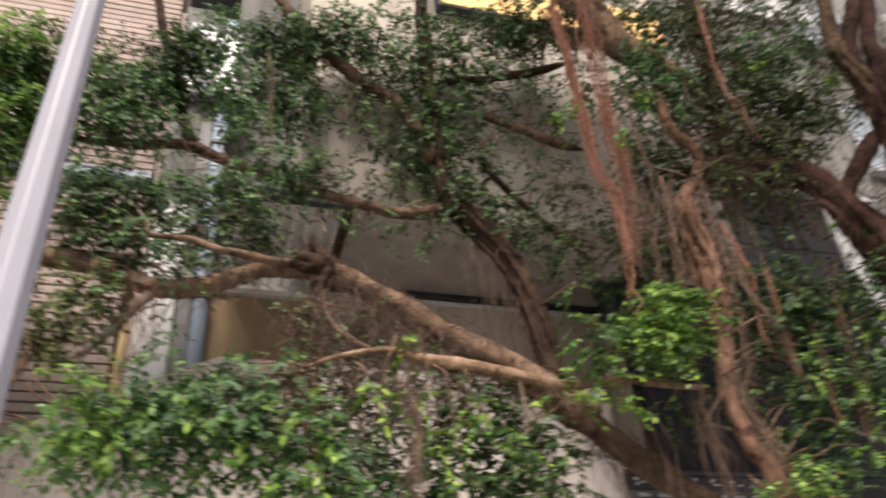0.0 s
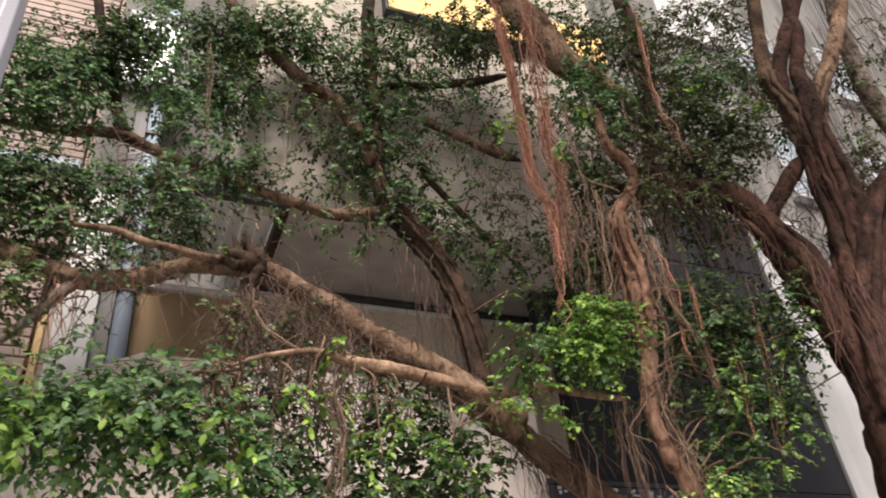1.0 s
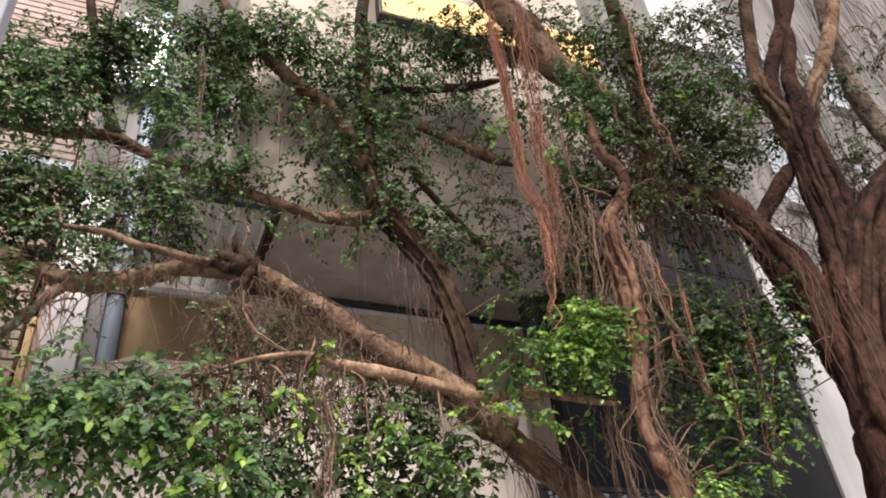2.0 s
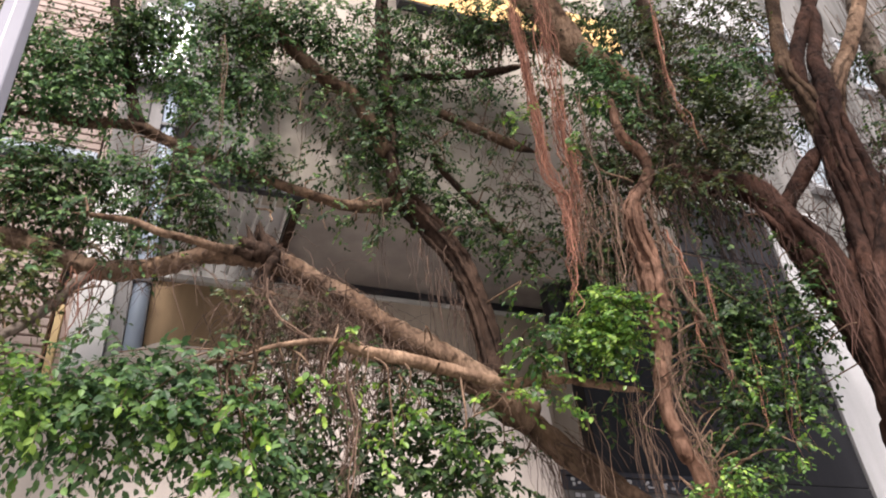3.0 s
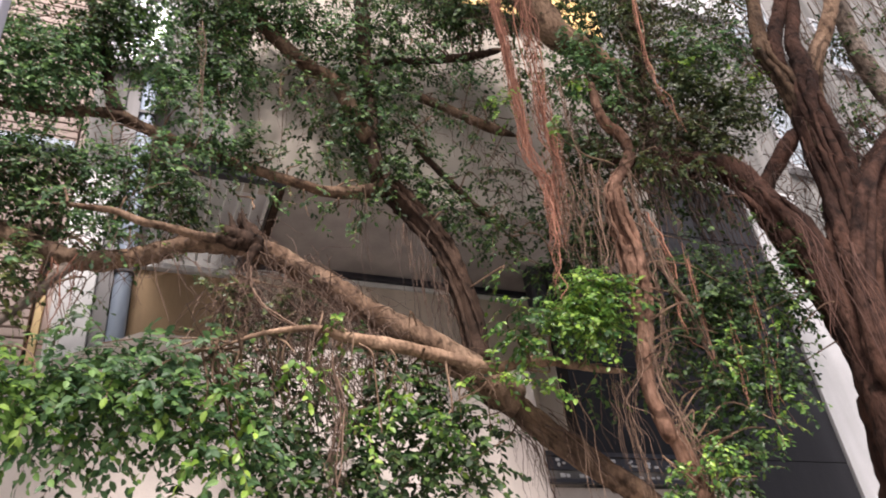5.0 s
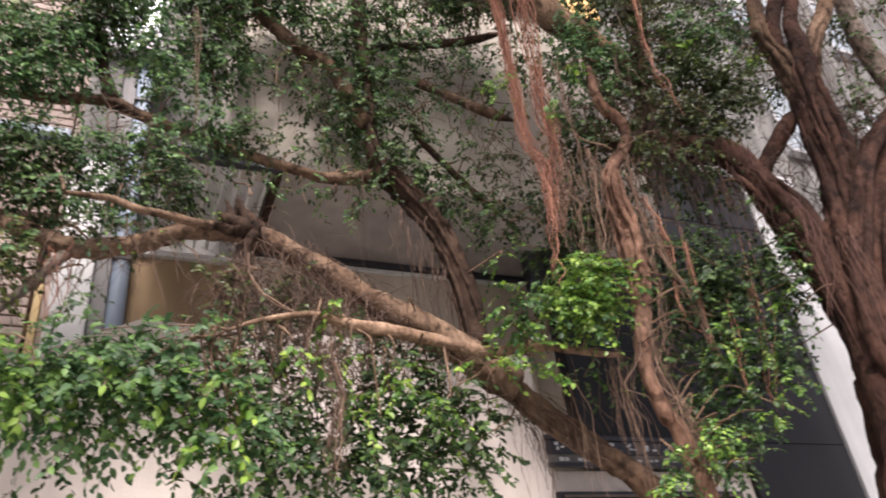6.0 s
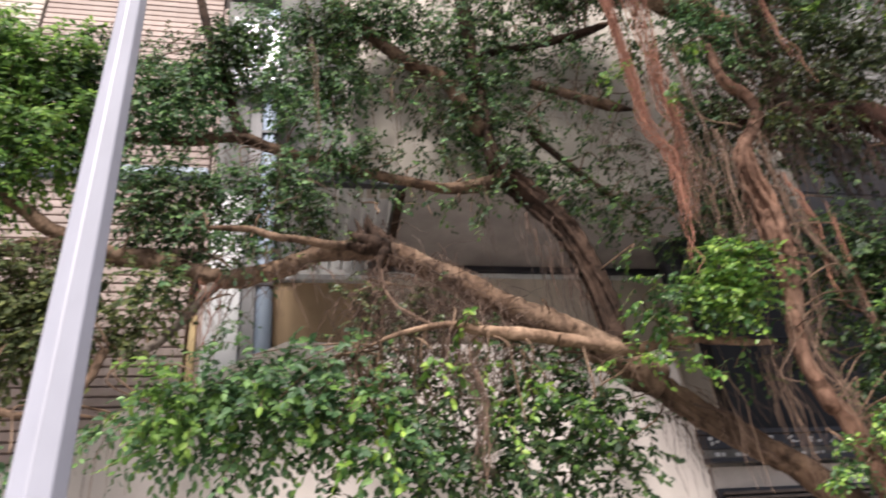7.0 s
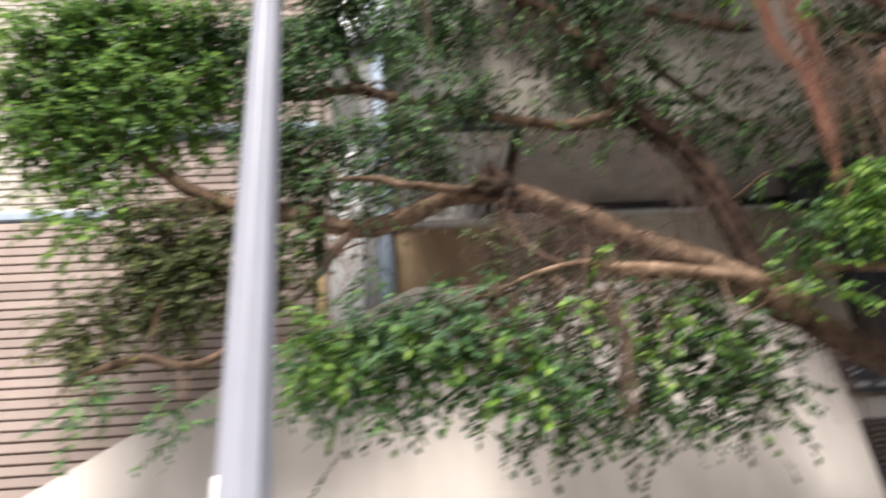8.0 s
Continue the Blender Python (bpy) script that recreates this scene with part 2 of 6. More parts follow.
wall("ledge", -0.02, 1.13, 7.14, 7.40, 6.235, 6.30, WHITE, "white ledge on top of the ochre panel")
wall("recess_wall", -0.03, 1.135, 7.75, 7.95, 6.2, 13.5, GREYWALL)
wall("return_wall", 4.40, 4.48, 6.735, 7.19, 0.0, 6.30, CREAM)

# open grating beside the soffit
wall("fascia", 0.05, 1.22, 5.72, 5.80, 6.40, 6.52, DARKMETAL, "dark steel beam at the front of the grating")
wall("fascia", 1.145, 1.215, 5.81, 7.19, 6.36, 6.448, BARK_DARK, "dark brown end bar of the grating")
# Slats are white because their bright highlights are put into the paint.
for i in range(8):
    x = 0.14 + i * 0.135
    wall("slat", x, x + 0.022, 5.81, 7.18, 6.38, 6.47, WHITEPAINT, "" if i else "steel slat, its highlight put into white paint")
# White cover stands in for sky light between the slats.
wall("grating_cover", 0.05, 1.14, 5.82, 7.19, 6.52, 6.56, WHITE)

# white corner pier and its neighbours
wall("pier", -0.70, -0.36, 6.98, 7.4, 0.0, 7.3, WHITE, "white painted corner pier, flaking")
wall("pier", -0.70, -0.36, 7.0, 7.4, 7.305, 10.6, GREYWALL)
wall("pier", -0.357, -0.21, 7.05, 7.4, 0.0, 10.6, CONCRETE, "grey concrete side of the pier")
wall("pier_edge", -0.835, -0.77, 7.08, 7.38, 0.0, 5.75, YELLOWPAINT, "yellow painted edge strip")
wall("pier_edge", -0.767, -0.703, 7.12, 7.38, 0.0, 10.6, PLANK)

# plank cladding: backing walls, planks come last
wall("backing", -12.0, -0.87, 7.22, 7.45, 0.0, 6.46, SHADOW_GAP, "dark backing behind the plank cladding")
wall("backing", -12.0, -0.70, 7.30, 7.50, 6.62, 13.5, SHADOW_GAP)
wall("band", -12.0, -3.05, 7.10, 7.42, 6.47, 6.56, BLUEMETAL, "blue-grey metal band between the storeys")
wall("band", -12.0, -3.05, 7.13, 7.42, 6.565, 6.615, WHITEPAINT)
wall("band", -3.0, -0.80, 7.10, 7.42, 7.60, 7.72, BLUEMETAL)


def window(x0, x1, z0, z1, y, frame_mat, split=2):
    w = new("window")
    w.parent, w.matrix_parent_inverse = house, Matrix.Translation((0, -8, 0))
    w.location = (x0, y, z0)
    inv = Matrix.Translation((-x0, -y, -z0))
    b = box(x0, x1, y - 0.03, y + 0.05, z0, z0 + 0.07, 0.006)
    box(x0, x1, y - 0.03, y + 0.05, z1 - 0.07, z1, 0.006, b)
    for k in range(split + 1):
        x = x0 + (x1 - x0 - 0.06) * k / split
        box(x, x + 0.06, y - 0.025, y + 0.045, z0 + 0.071, z1 - 0.071, 0.006, b)
    part("window_frame", b, frame_mat, w).matrix_parent_inverse = inv
    for k in range(split):
        x = x0 + 0.06 + (x1 - x0 - 0.06) * k / split
        part("pane", box(x, x0 + (x1 - x0 - 0.06) * (k + 1) / split, y, y + 0.012, z0 + 0.071, z1 - 0.071), GLASS, w).matrix_parent_inverse = inv
    part("sill", box(x0 - 0.06, x1 + 0.06, y - 0.10, y + 0.05, z0 - 0.07, z0 - 0.002, 0.01), frame_mat, w).matrix_parent_inverse = inv


window(-0.62, 0.05, 8.9, 10.2, 6.95, SLATMETAL, 2)
window(1.5, 3.0, 10.75, 12.0, 5.73, WHITEPAINT, 3)
for wx, wz in ((9.4, 9.0), (11.6, 9.0), (9.4, 12.0), (11.9, 12.0), (11.6, 6.2)):
    window(wx, wx + 1.3, wz, wz + 1.5, 6.56, SLATMETAL, 2)

# dark fascia wall, white strip and the grey wall above it
wall("dark_wall", 4.40, 7.945, 6.50, 6.72, 4.14, 8.15, DARKWALL, "dark charcoal panelled wall")
for i in range(1, 4):
    wall("panel_joint", 4.41, 7.94, 6.488, 6.499, 4.14 + i * 1.02, 4.155 + i * 1.02, DARKMETAL)
wall("ledge", 5.62, 7.945, 6.40, 6.74, 8.155, 8.24, WHITE, "pale ledge on top of the dark wall")
wall("dark_wall", 6.43, 7.945, 6.50, 6.72, 1.2, 4.135, DARKWALL)
wall("white_strip", 7.95, 9.0, 6.46, 6.72, 0.0, 8.3, STRIPWHITE, "white painted pier beside the dark wall")
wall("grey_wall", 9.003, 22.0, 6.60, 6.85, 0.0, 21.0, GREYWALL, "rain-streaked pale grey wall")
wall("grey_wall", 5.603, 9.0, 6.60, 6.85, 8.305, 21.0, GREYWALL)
# Paler panel added over the grey wall.
wall("upper_band", 8.0, 9.9, 6.52, 6.595, 12.5, 16.5, STRIPWHITE, "pale panel added high on the grey wall")
wall("sign_wall", 3.78, 6.425, 6.56, 6.80, 0.0, 3.82, PALE_PINK, "pale pink wall below the sign")
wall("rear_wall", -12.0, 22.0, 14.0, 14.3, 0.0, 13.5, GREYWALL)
wall("roof", -12.0, 22.0, 8.0, 13.95, 13.2, 13.45, CONCRETE)

# name sign with unreadable white lettering
sign = empty("shop_sign", (3.9, 6.5, 3.84), "dark framed shop sign with blurred white characters", "sign")
sign_inv = Matrix.Translation((-3.9, -6.5, -3.84))
part("board", box(3.80, 6.4, 6.46, 6.55, 3.84, 4.13, 0.01), GREYWALL, sign, "grey sign board").matrix_parent_inverse = sign_inv
for z0, z1 in ((3.823, 3.86), (4.09, 4.138)):
    part("frame", box(3.78, 6.42, 6.43, 6.459, z0, z1, 0.006), DARKMETAL, sign).matrix_parent_inverse = sign_inv
part("panel", box(3.86, 6.3, 6.446, 6.459, 3.95, 4.085, 0.012), DARKMETAL, sign, "dark upper field").matrix_parent_inverse = sign_inv
rnd = random.Random(4)
for i in range(11):
    x = 4.00 + i * 0.21
    for k in range(4):
        u, w = x + rnd.uniform(0, 0.10), rnd.uniform(0.02, 0.07)
        z = 3.97 + rnd.uniform(0, 0.07)
        part("lettering", box(u, u + w, 6.434 - 0.002 * k, 6.445, z, z + rnd.uniform(0.015, 0.035), 0.004), LETTER, sign).matrix_parent_inverse = sign_inv
    for k in range(2):
        u = x + 0.02 + 0.08 * k + rnd.uniform(0, 0.02)
        part("lettering", box(u, u + rnd.uniform(0.03, 0.06), 6.448, 6.459, 3.88, 3.88 + rnd.uniform(0.02, 0.045), 0.004), LETTER, sign).matrix_parent_inverse = sign_inv

# louvre panel below the sign
louvre = empty("louvre_panel", (4.0, 6.5, 2.4), "dark metal louvre panel in the pink wall", "louvre")
lou_inv = Matrix.Translation((-4.0, -6.5, -2.4))
part("frame", box(3.98, 6.2, 6.50, 6.556, 2.38, 3.60, 0.008), DARKMETAL, louvre).matrix_parent_inverse = lou_inv
for i in range(23):
    z = 2.43 + i * 0.050
    b = box(4.02, 6.16, 6.455, 6.495, z, z + 0.026, 0.004)
    part("slat", b, LOUVRE, louvre).matrix_parent_inverse = lou_inv

# glowing yellow light box high on the wall
lbox = empty("light_box", (2.4, 5.72, 9.75), "glowing yellow light box sign high on the wall", "sign")
lb_inv = Matrix.Translation((-2.4, -5.72, -9.75))
part("case", box(2.3, 5.55, 5.60, 5.745, 9.70, 10.42, 0.01), DARKMETAL, lbox, "dark metal case").matrix_parent_inverse = lb_inv
part("face", box(2.34, 5.51, 5.585, 5.597, 9.74, 10.38, 0.003), GLOW, lbox, "lit yellow face").matrix_parent_inverse = lb_inv

# dark floodlight under the soffit
lamp = empty("floodlight", (4.36, 6.64, 6.44), "black floodlight box under the soffit", "lamp")
la_inv = Matrix.Translation((-4.36, -6.64, -6.44))
part("bracket", box(4.34, 4.38, 6.62, 6.66, 6.43, 6.449), DARKMETAL, lamp).matrix_parent_inverse = la_inv
part("housing", box(4.20, 4.53, 6.55, 6.72, 5.95, 6.43, 0.03), DARKMETAL, lamp).matrix_parent_inverse = la_inv

# blue-grey downpipe
pv, pf = [], []
tube(np.array([(-0.12, 7.08, z) for z in (0.0, 3.5, 7.0, 10.5)]), [0.085] * 4, 14, pv, pf)
pipe = tagged(finish("downpipe", mesh_of("downpipe", pv, pf), BLUEMETAL, smooth=True), "blue-grey painted downpipe beside the white pier", "pipe")
for z in (2.2, 4.6, 6.05, 8.2):
    part("clamp", box(-0.215, -0.025, 6.985, 7.19, z, z + 0.05, 0.008), DARKMETAL, pipe, "dark pipe clamp")

# low pale wall with a sloping top, in front of the building
b = bmesh.new()
outline = [(-6.5, 0.0), (3.77, 0.0), (3.77, 4.90), (0.10, 4.97), (-1.03, 4.42), (-2.20, 3.76), (-6.5, 1.25)]
front = [b.verts.new((x, 6.20, z)) for x, z in outline]
back = [b.verts.new((x, 6.48, z)) for x, z in outline]
b.faces.new(front)
b.faces.new(back[::-1])
for i in range(len(outline)):
    j = (i + 1) % len(outline)
    b.faces.new((front[j], front[i], back[i], back[j]))
bmesh.ops.recalc_face_normals(b, faces=b.faces)
bmesh.ops.bevel(b, geom=[e for e in b.edges if abs(e.verts[0].co.y - e.verts[1].co.y) < 0.01], offset=0.02, segments=2, affect="EDGES")
tagged(part("wall_stair", b, PALE_PINK), "pale pink rendered stair wall with a sloping top", "wall", kind="structure")

# ---- street lamp post ----
post = empty("street_lamp", (-0.717, 2.687, 0), "pale lilac-grey octagonal tapered lamp post", "street lamp")
pb = bmesh.new()
bmesh.ops.create_cone(pb, cap_ends=True, segments=8, radius1=0.124, radius2=0.024, depth=8.6, matrix=Matrix.Translation((0, 0, 4.3)) @ Matrix.Rotation(radians(-3), 4, "Z"))
bmesh.ops.bevel(pb, geom=[e for e in pb.edges if abs(e.verts[0].co.z - e.verts[1].co.z) > 1], offset=0.004, segments=1, affect="EDGES")
part("pole", pb, GALV, post)
part("base_plate", box(-0.17, 0.17, -0.17, 0.17, 0.0, 0.03, 0.006), GALV, post)
# Thin white plate added for a bright patch on the pole's left edge.
pp = box(-0.068, -0.034, -0.083, -0.055, 1.95, 2.34, 0.006)
part("plate", pp, WHITE_PLATE, post, "thin white plate standing in for a bright patch").matrix_basis = Matrix.Rotation(radians(-18), 4, "Z")

# ---- banyan tree ----
tree = empty("banyan_tree", (4.85, 3.75, 0), "large banyan tree with hanging aerial roots and dense green leaves", "tree")
TREE_INV = Matrix.Translation((-4.85, -3.75, 0))
ROUTE = []
count = [0]


def under_tree(ob):
    ob.matrix_parent_inverse = TREE_INV
    return ob


def limb(name, points, mat):
    """A knobbly limb through (x, y, z, radius) points, with a few stubs."""
    count[0] += 1
    rng = np.random.default_rng(count[0])
    p = smooth_path(points, 6)
    p[:, :3] += rng.normal(0, 0.05, (len(p), 3)) * np.minimum(p[:, 3:4], 0.1)
    r = p[:, 3] * (1 + rng.normal(0, 0.013, len(p)))
    r[-4:] *= (0.92, 0.78, 0.55, 0.25)
    v, fc = [], []
    tube(p[:, :3], r, 14 if r.max() < 0.18 else 30, v, fc, 0.22 if r.max() < 0.18 else 0.20, rng)
    for k in range(int(len(p) / 9)):
        i = rng.integers(1, len(p) - 1)
        d = rng.normal(0, 1, 3)
        d /= np.linalg.norm(d)
        if r[i] < 0.2:
            q = p[i, :3] + d * np.array([[0.5], [1.0], [1.18]]) * r[i]
            tube(q, [0.34 * r[i], 0.26 * r[i], 0.10 * r[i]], 7, v, fc)
    ROUTE.append(p[:, :3])
    under_tree(finish(name, mesh_of(name, v, fc), mat, tree, smooth=True))


def fused(points, n, share, mat):
    """Root stems that have grown together round a trunk or limb."""
    count[0] += 1
    rng = np.random.default_rng(count[0])
    p = smooth_path(points, 6)
    m = len(p)
    tang = np.gradient(p[:, :3], axis=0)
    tang /= np.linalg.norm(tang, axis=1)[:, None]
    side = np.cross(tang, (0.2, 0.9, 0.35))
    side /= np.linalg.norm(side, axis=1)[:, None]
    other = np.cross(tang, side)
    for k in range(n):
        turn = 2 * math.pi * k / n + rng.uniform(-0.3, 0.3) + np.linspace(0, rng.uniform(-1.3, 1.3), m) + 0.25 * np.sin(np.linspace(0, 6, m) + rng.uniform(0, 6))
        out_by = p[:, 3] * rng.uniform(0.80, 1.02)
        q = p[:, :3] + (np.cos(turn)[:, None] * side + np.sin(turn)[:, None] * other) * out_by[:, None]
        q += rng.normal(0, 0.006, q.shape)
        a, e = rng.integers(0, max(1, m // 5)), m - rng.integers(0, max(1, m // 4))
        r = p[:, 3] * share * rng.uniform(0.45, 1.2) * (1 + 0.12 * np.sin(np.linspace(0, 9, m) + k))
        r[a:e] *= np.minimum(1, np.minimum(np.arange(e - a) + 1, np.arange(e - a)[::-1] + 1) / 5)
        v, fc = [], []
        tube(q[a:e], r[a:e], 9, v, fc, 0.2, rng)
        under_tree(finish("root_stem", mesh_of("root_stem", v, fc), mat, tree, smooth=True))


def wander(path, rng, amount, n):
    """The path drawn again with slow sideways wandering."""
    k = max(3, n // 4)
    shift = rng.normal(0, amount, (k, 3))
    u = np.linspace(0, k - 1, n)
    i = np.minimum(u.astype(int), k - 2)
    w = (u - i)[:, None]
    w = w * w * (3 - 2 * w)
    return path + shift[i] * (1 - w) + shift[i + 1] * w


def strand(points, n, spread, radius, mat):
    """A bundle of n roots that follow one line."""
    count[0] += 1
    rng = np.random.default_rng(count[0])
    base = smooth_path(points, 9)
    for k in range(n):
        v, fc = [], []
        a, e = int(rng.uniform(0, 0.2) * len(base)), len(base) - int(rng.uniform(0, 0.35) ** 1.5 * len(base))
        p = base[a:e] + rng.normal(0, spread * 0.55, 3)
        open_out = np.linspace(0.7, 1.15, len(p))[:, None]
        p = wander(p, rng, min(spread * 0.6, 0.034), len(p)) + rng.normal(0, spread * 0.4, 3) * open_out
        p = wander(p, rng, 0.010, len(p)) + rng.normal(0, 0.0022, p.shape)
        r = radius * (0.40 + 1.3 * rng.uniform() ** 3) * np.linspace(1.15, 0.5, len(p))
        tube(p, r, 5, v, fc, cap=False)
        under_tree(finish("aerial_root", mesh_of("aerial_root", v, fc), mat, tree, smooth=True))


def veil(a, b, drop, n, radius, mat):
    """Single roots that hang side by side from a limb."""
    count[0] += 1
    rng = np.random.default_rng(count[0])
    a, b = np.array(a), np.array(b)
    knots = rng.uniform(0, 1, max(3, n // 4))
    v, fc = [], []
    for k in range(n):
        top = a + (b - a) * (rng.choice(knots) + rng.normal(0, 0.035)) + rng.normal(0, 0.05, 3)
        long = drop * (0.22 + 0.9 * rng.uniform() ** 1.4)
        m = 20
        p = top + np.outer(np.linspace(0, 1, m), (rng.normal(0, 0.03) * long, rng.normal(0, 0.03) * long, -long))
        p = wander(p, rng, 0.008 + 0.014 * long, m) + rng.normal(0, 0.002, (m, 3))
        r = radius * rng.uniform(0.5, 1.4) * np.linspace(1.1, 0.4, m)
        tube(p, r, 4, v, fc, cap=False)
        if rng.uniform() < 0.5:
            i = rng.integers(4, m - 4)
            q = p[i:] + np.outer(np.linspace(0, 1, m - i), (rng.normal(0, 0.06), rng.normal(0, 0.06), 0.03))
            tube(q, r[i:] * 0.7, 4, v, fc, cap=False)
    under_tree(finish("root_veil", mesh_of("root_veil", v, fc), mat, tree, smooth=True))["kind"] = "stuff"


def tangle(centre, radii, n, mat):
    """Bare crooked twigs that cross one another."""
    count[0] += 1
    rng = np.random.default_rng(count[0])
    v, fc = [], []
    for k in range(n):
        p0 = np.array(centre) + rng.normal(0, 0.5, 3) * (radii[0], radii[0] * 0.5, radii[1])
        way = rng.normal(0, 1, 3) * (1, 0.6, 0.8) + (0, 0, -1.0)
        way /= np.linalg.norm(way)
        m = 9
        p = p0 + np.outer(np.linspace(0, 1, m), way) * rng.uniform(0.15, 0.5)
        p[:, 2] -= np.linspace(0, 1, m) ** 2 * 0.08
        p = wander(p, rng, 0.018, m) + rng.normal(0, 0.004, (m, 3))
        tube(p, np.linspace(0.0045, 0.0016, m) * rng.uniform(0.6, 1.3), 4, v, fc, cap=False)
    under_tree(finish("bare_twig", mesh_of("bare_twig", v, fc), mat, tree))["kind"] = "stuff"


LEAF_SHAPE = np.array([(0, 0, 0), (0.30, 0.27, 0.06), (0.68, 0.24, 0.03), (1.0, 0, -0.10), (0.68, -0.24, 0.03), (0.30, -0.27, 0.06), (0.36, 0, 0), (0.70, 0, -0.03)])
LEAF_MESH = {}
LEAF_FACES = ((0, 6, 1), (0, 5, 6), (1, 6, 7, 2), (6, 5, 4, 7), (2, 7, 3), (7, 4, 3))


def foliage(centre, radii, cover, size, mat, singles=0):
    """A spray of drooping twigs with leaves on both sides, on a branchlet from the nearest limb."""
    count[0] += 1
    rng = np.random.default_rng(count[0])
    c = np.array(centre)
    wide, high = radii
    per = 11
    twigs = max(3, int(cover * math.pi * wide * high / (per * 0.30 * size * size)))
    v, fc, leaf_v, poses = [], [], [], []
    near = min((path[np.argmin(((path - c) ** 2).sum(1))] for path in ROUTE), key=lambda q: ((q - c) ** 2).sum())
    mid = (near + c) / 2 + rng.normal(0, 0.08, 3) + (0, 0, 0.06)
    if ((near - c) ** 2).sum() < 0.6:
        p = wander(smooth_path([near, mid, c], 6), rng, 0.055, 13)
        tube(p, np.linspace(0.010, 0.004, len(p)), 5, v, fc, cap=False)
    for k in range(twigs):
        d = rng.normal(0, 1, 3)
        d *= rng.uniform() ** 0.45 / np.linalg.norm(d)
        start = c + d * (wide, wide * 0.7, high) * 0.85
        way = d * (1, 1, 0.5) + rng.normal(0, 0.45, 3) + (0, -0.15, -0.1)
        way /= np.linalg.norm(way)
        length = per * size * rng.uniform(0.28, 0.44)
        u = np.linspace(0, 1, per)[:, None]
        stem = start + way * u * length + np.array((0, 0, -0.40)) * u * u * length
        if k % 2 == 0:
            tube(stem[::2], np.linspace(0.0032, 0.0014, len(stem[::2])), 3, v, fc, cap=False)
        side = np.cross(way, (0, 0, 1.0))
        side /= np.linalg.norm(side) + 1e-6
        sgn = np.where(np.arange(per) % 2 == 0, 1.0, -1.0)[:, None]
        ax = way * 0.55 + side * sgn * rng.uniform(0.5, 1.0, (per, 1)) + rng.normal(0, 0.28, (per, 3)) + (0, 0, -0.55)
        ax /= np.linalg.norm(ax, axis=1)[:, None]
        up = np.array((-0.15, -0.75, 0.75)) + d * 0.35 + rng.normal(0, 0.42, (per, 3))
        by = np.cross(up, ax)
        by /= np.linalg.norm(by, axis=1)[:, None]
        nz = np.cross(ax, by)
        s = size * rng.uniform(0.65, 1.25, (per, 1, 1))
        if len(poses) < singles:
            for i in range(per):
                turn = Matrix((ax[i].tolist(), by[i].tolist(), nz[i].tolist())).transposed().to_4x4()
                poses.append(Matrix.Translation(stem[i].tolist()) @ turn @ Matrix.Scale(float(s[i, 0, 0]), 4))
            continue
        lv = stem[:, None, :] + s * (LEAF_SHAPE[None, :, :1] * ax[:, None] + LEAF_SHAPE[None, :, 1:2] * by[:, None] + LEAF_SHAPE[None, :, 2:] * nz[:, None])
        leaf_v.append(lv.reshape(-1, 3))
    for m in poses:
        if mat.name not in LEAF_MESH:
            LEAF_MESH[mat.name] = mesh_of("leaf", LEAF_SHAPE.tolist(), LEAF_FACES)
            LEAF_MESH[mat.name].materials.append(mat)
        leaf = new("leaf", LEAF_MESH[mat.name])
        leaf.parent, leaf.matrix_parent_inverse, leaf.matrix_basis = tree, TREE_INV, m
    lv = np.vstack(leaf_v)
    base = np.arange(len(lv) // 8) * 8
    tri = np.array([q for q in LEAF_FACES if len(q) == 3])
    quad = np.array([q for q in LEAF_FACES if len(q) == 4])
    faces = (base[:, None, None] + tri).reshape(-1, 3).tolist() + (base[:, None, None] + quad).reshape(-1, 4).tolist()
    spray = finish("leaf_spray", mesh_of("leaf_spray", lv.tolist(), faces), mat, tree)
    under_tree(spray)["kind"] = "stuff"
    if v:
        twig = finish("twig", mesh_of("twig", v, fc), BARK, spray)
        twig["kind"] = "stuff"


# trunk and limbs
limb("trunk", [(5.75, 3.45, -0.15, 0.720), (5.68, 3.45, 1.20, 0.550), (5.42, 3.56, 2.42, 0.494), (5.44, 3.58, 2.93, 0.441), (5.47, 3.59, 3.51, 0.383), (5.45, 3.62, 3.98, 0.291), (5.49, 3.63, 4.44, 0.228), (5.59, 3.62, 4.94, 0.217), (5.68, 3.61, 5.49, 0.165), (5.73, 3.62, 6.04, 0.143), (5.82, 3.61, 6.56, 0.134), (5.99, 3.57, 7.11, 0.110), (6.06, 3.58, 7.56, 0.073), (6.27, 3.52, 8.11, 0.070), (6.46, 3.48, 8.93, 0.067), (7.06, 3.28, 10.81, 0.078)], BARK_RED)
limb("limb", [(5.86, 3.67, 6.66, 0.111), (5.82, 3.69, 7.09, 0.085), (5.75, 3.73, 7.46, 0.081), (5.86, 3.70, 8.00, 0.076), (6.11, 3.62, 8.98, 0.075), (6.69, 3.42, 10.85, 0.077)], BARK_MID)
limb("limb", [(5.82, 3.68, 7.18, 0.065), (5.93, 3.65, 7.65, 0.075), (6.17, 3.58, 8.15, 0.078), (6.52, 3.47, 8.83, 0.084), (7.24, 3.22, 10.53, 0.077)], BARK_RED)
# Right fork in paler bark, the light on it put into the colour.
limb("limb", [(5.85, 3.62, 6.61, 0.103), (6.11, 3.50, 7.20, 0.081), (6.37, 3.39, 7.62, 0.084), (6.57, 3.29, 8.03, 0.080), (6.87, 3.16, 8.66, 0.075), (7.49, 2.91, 10.41, 0.096)], BARK_PALE)
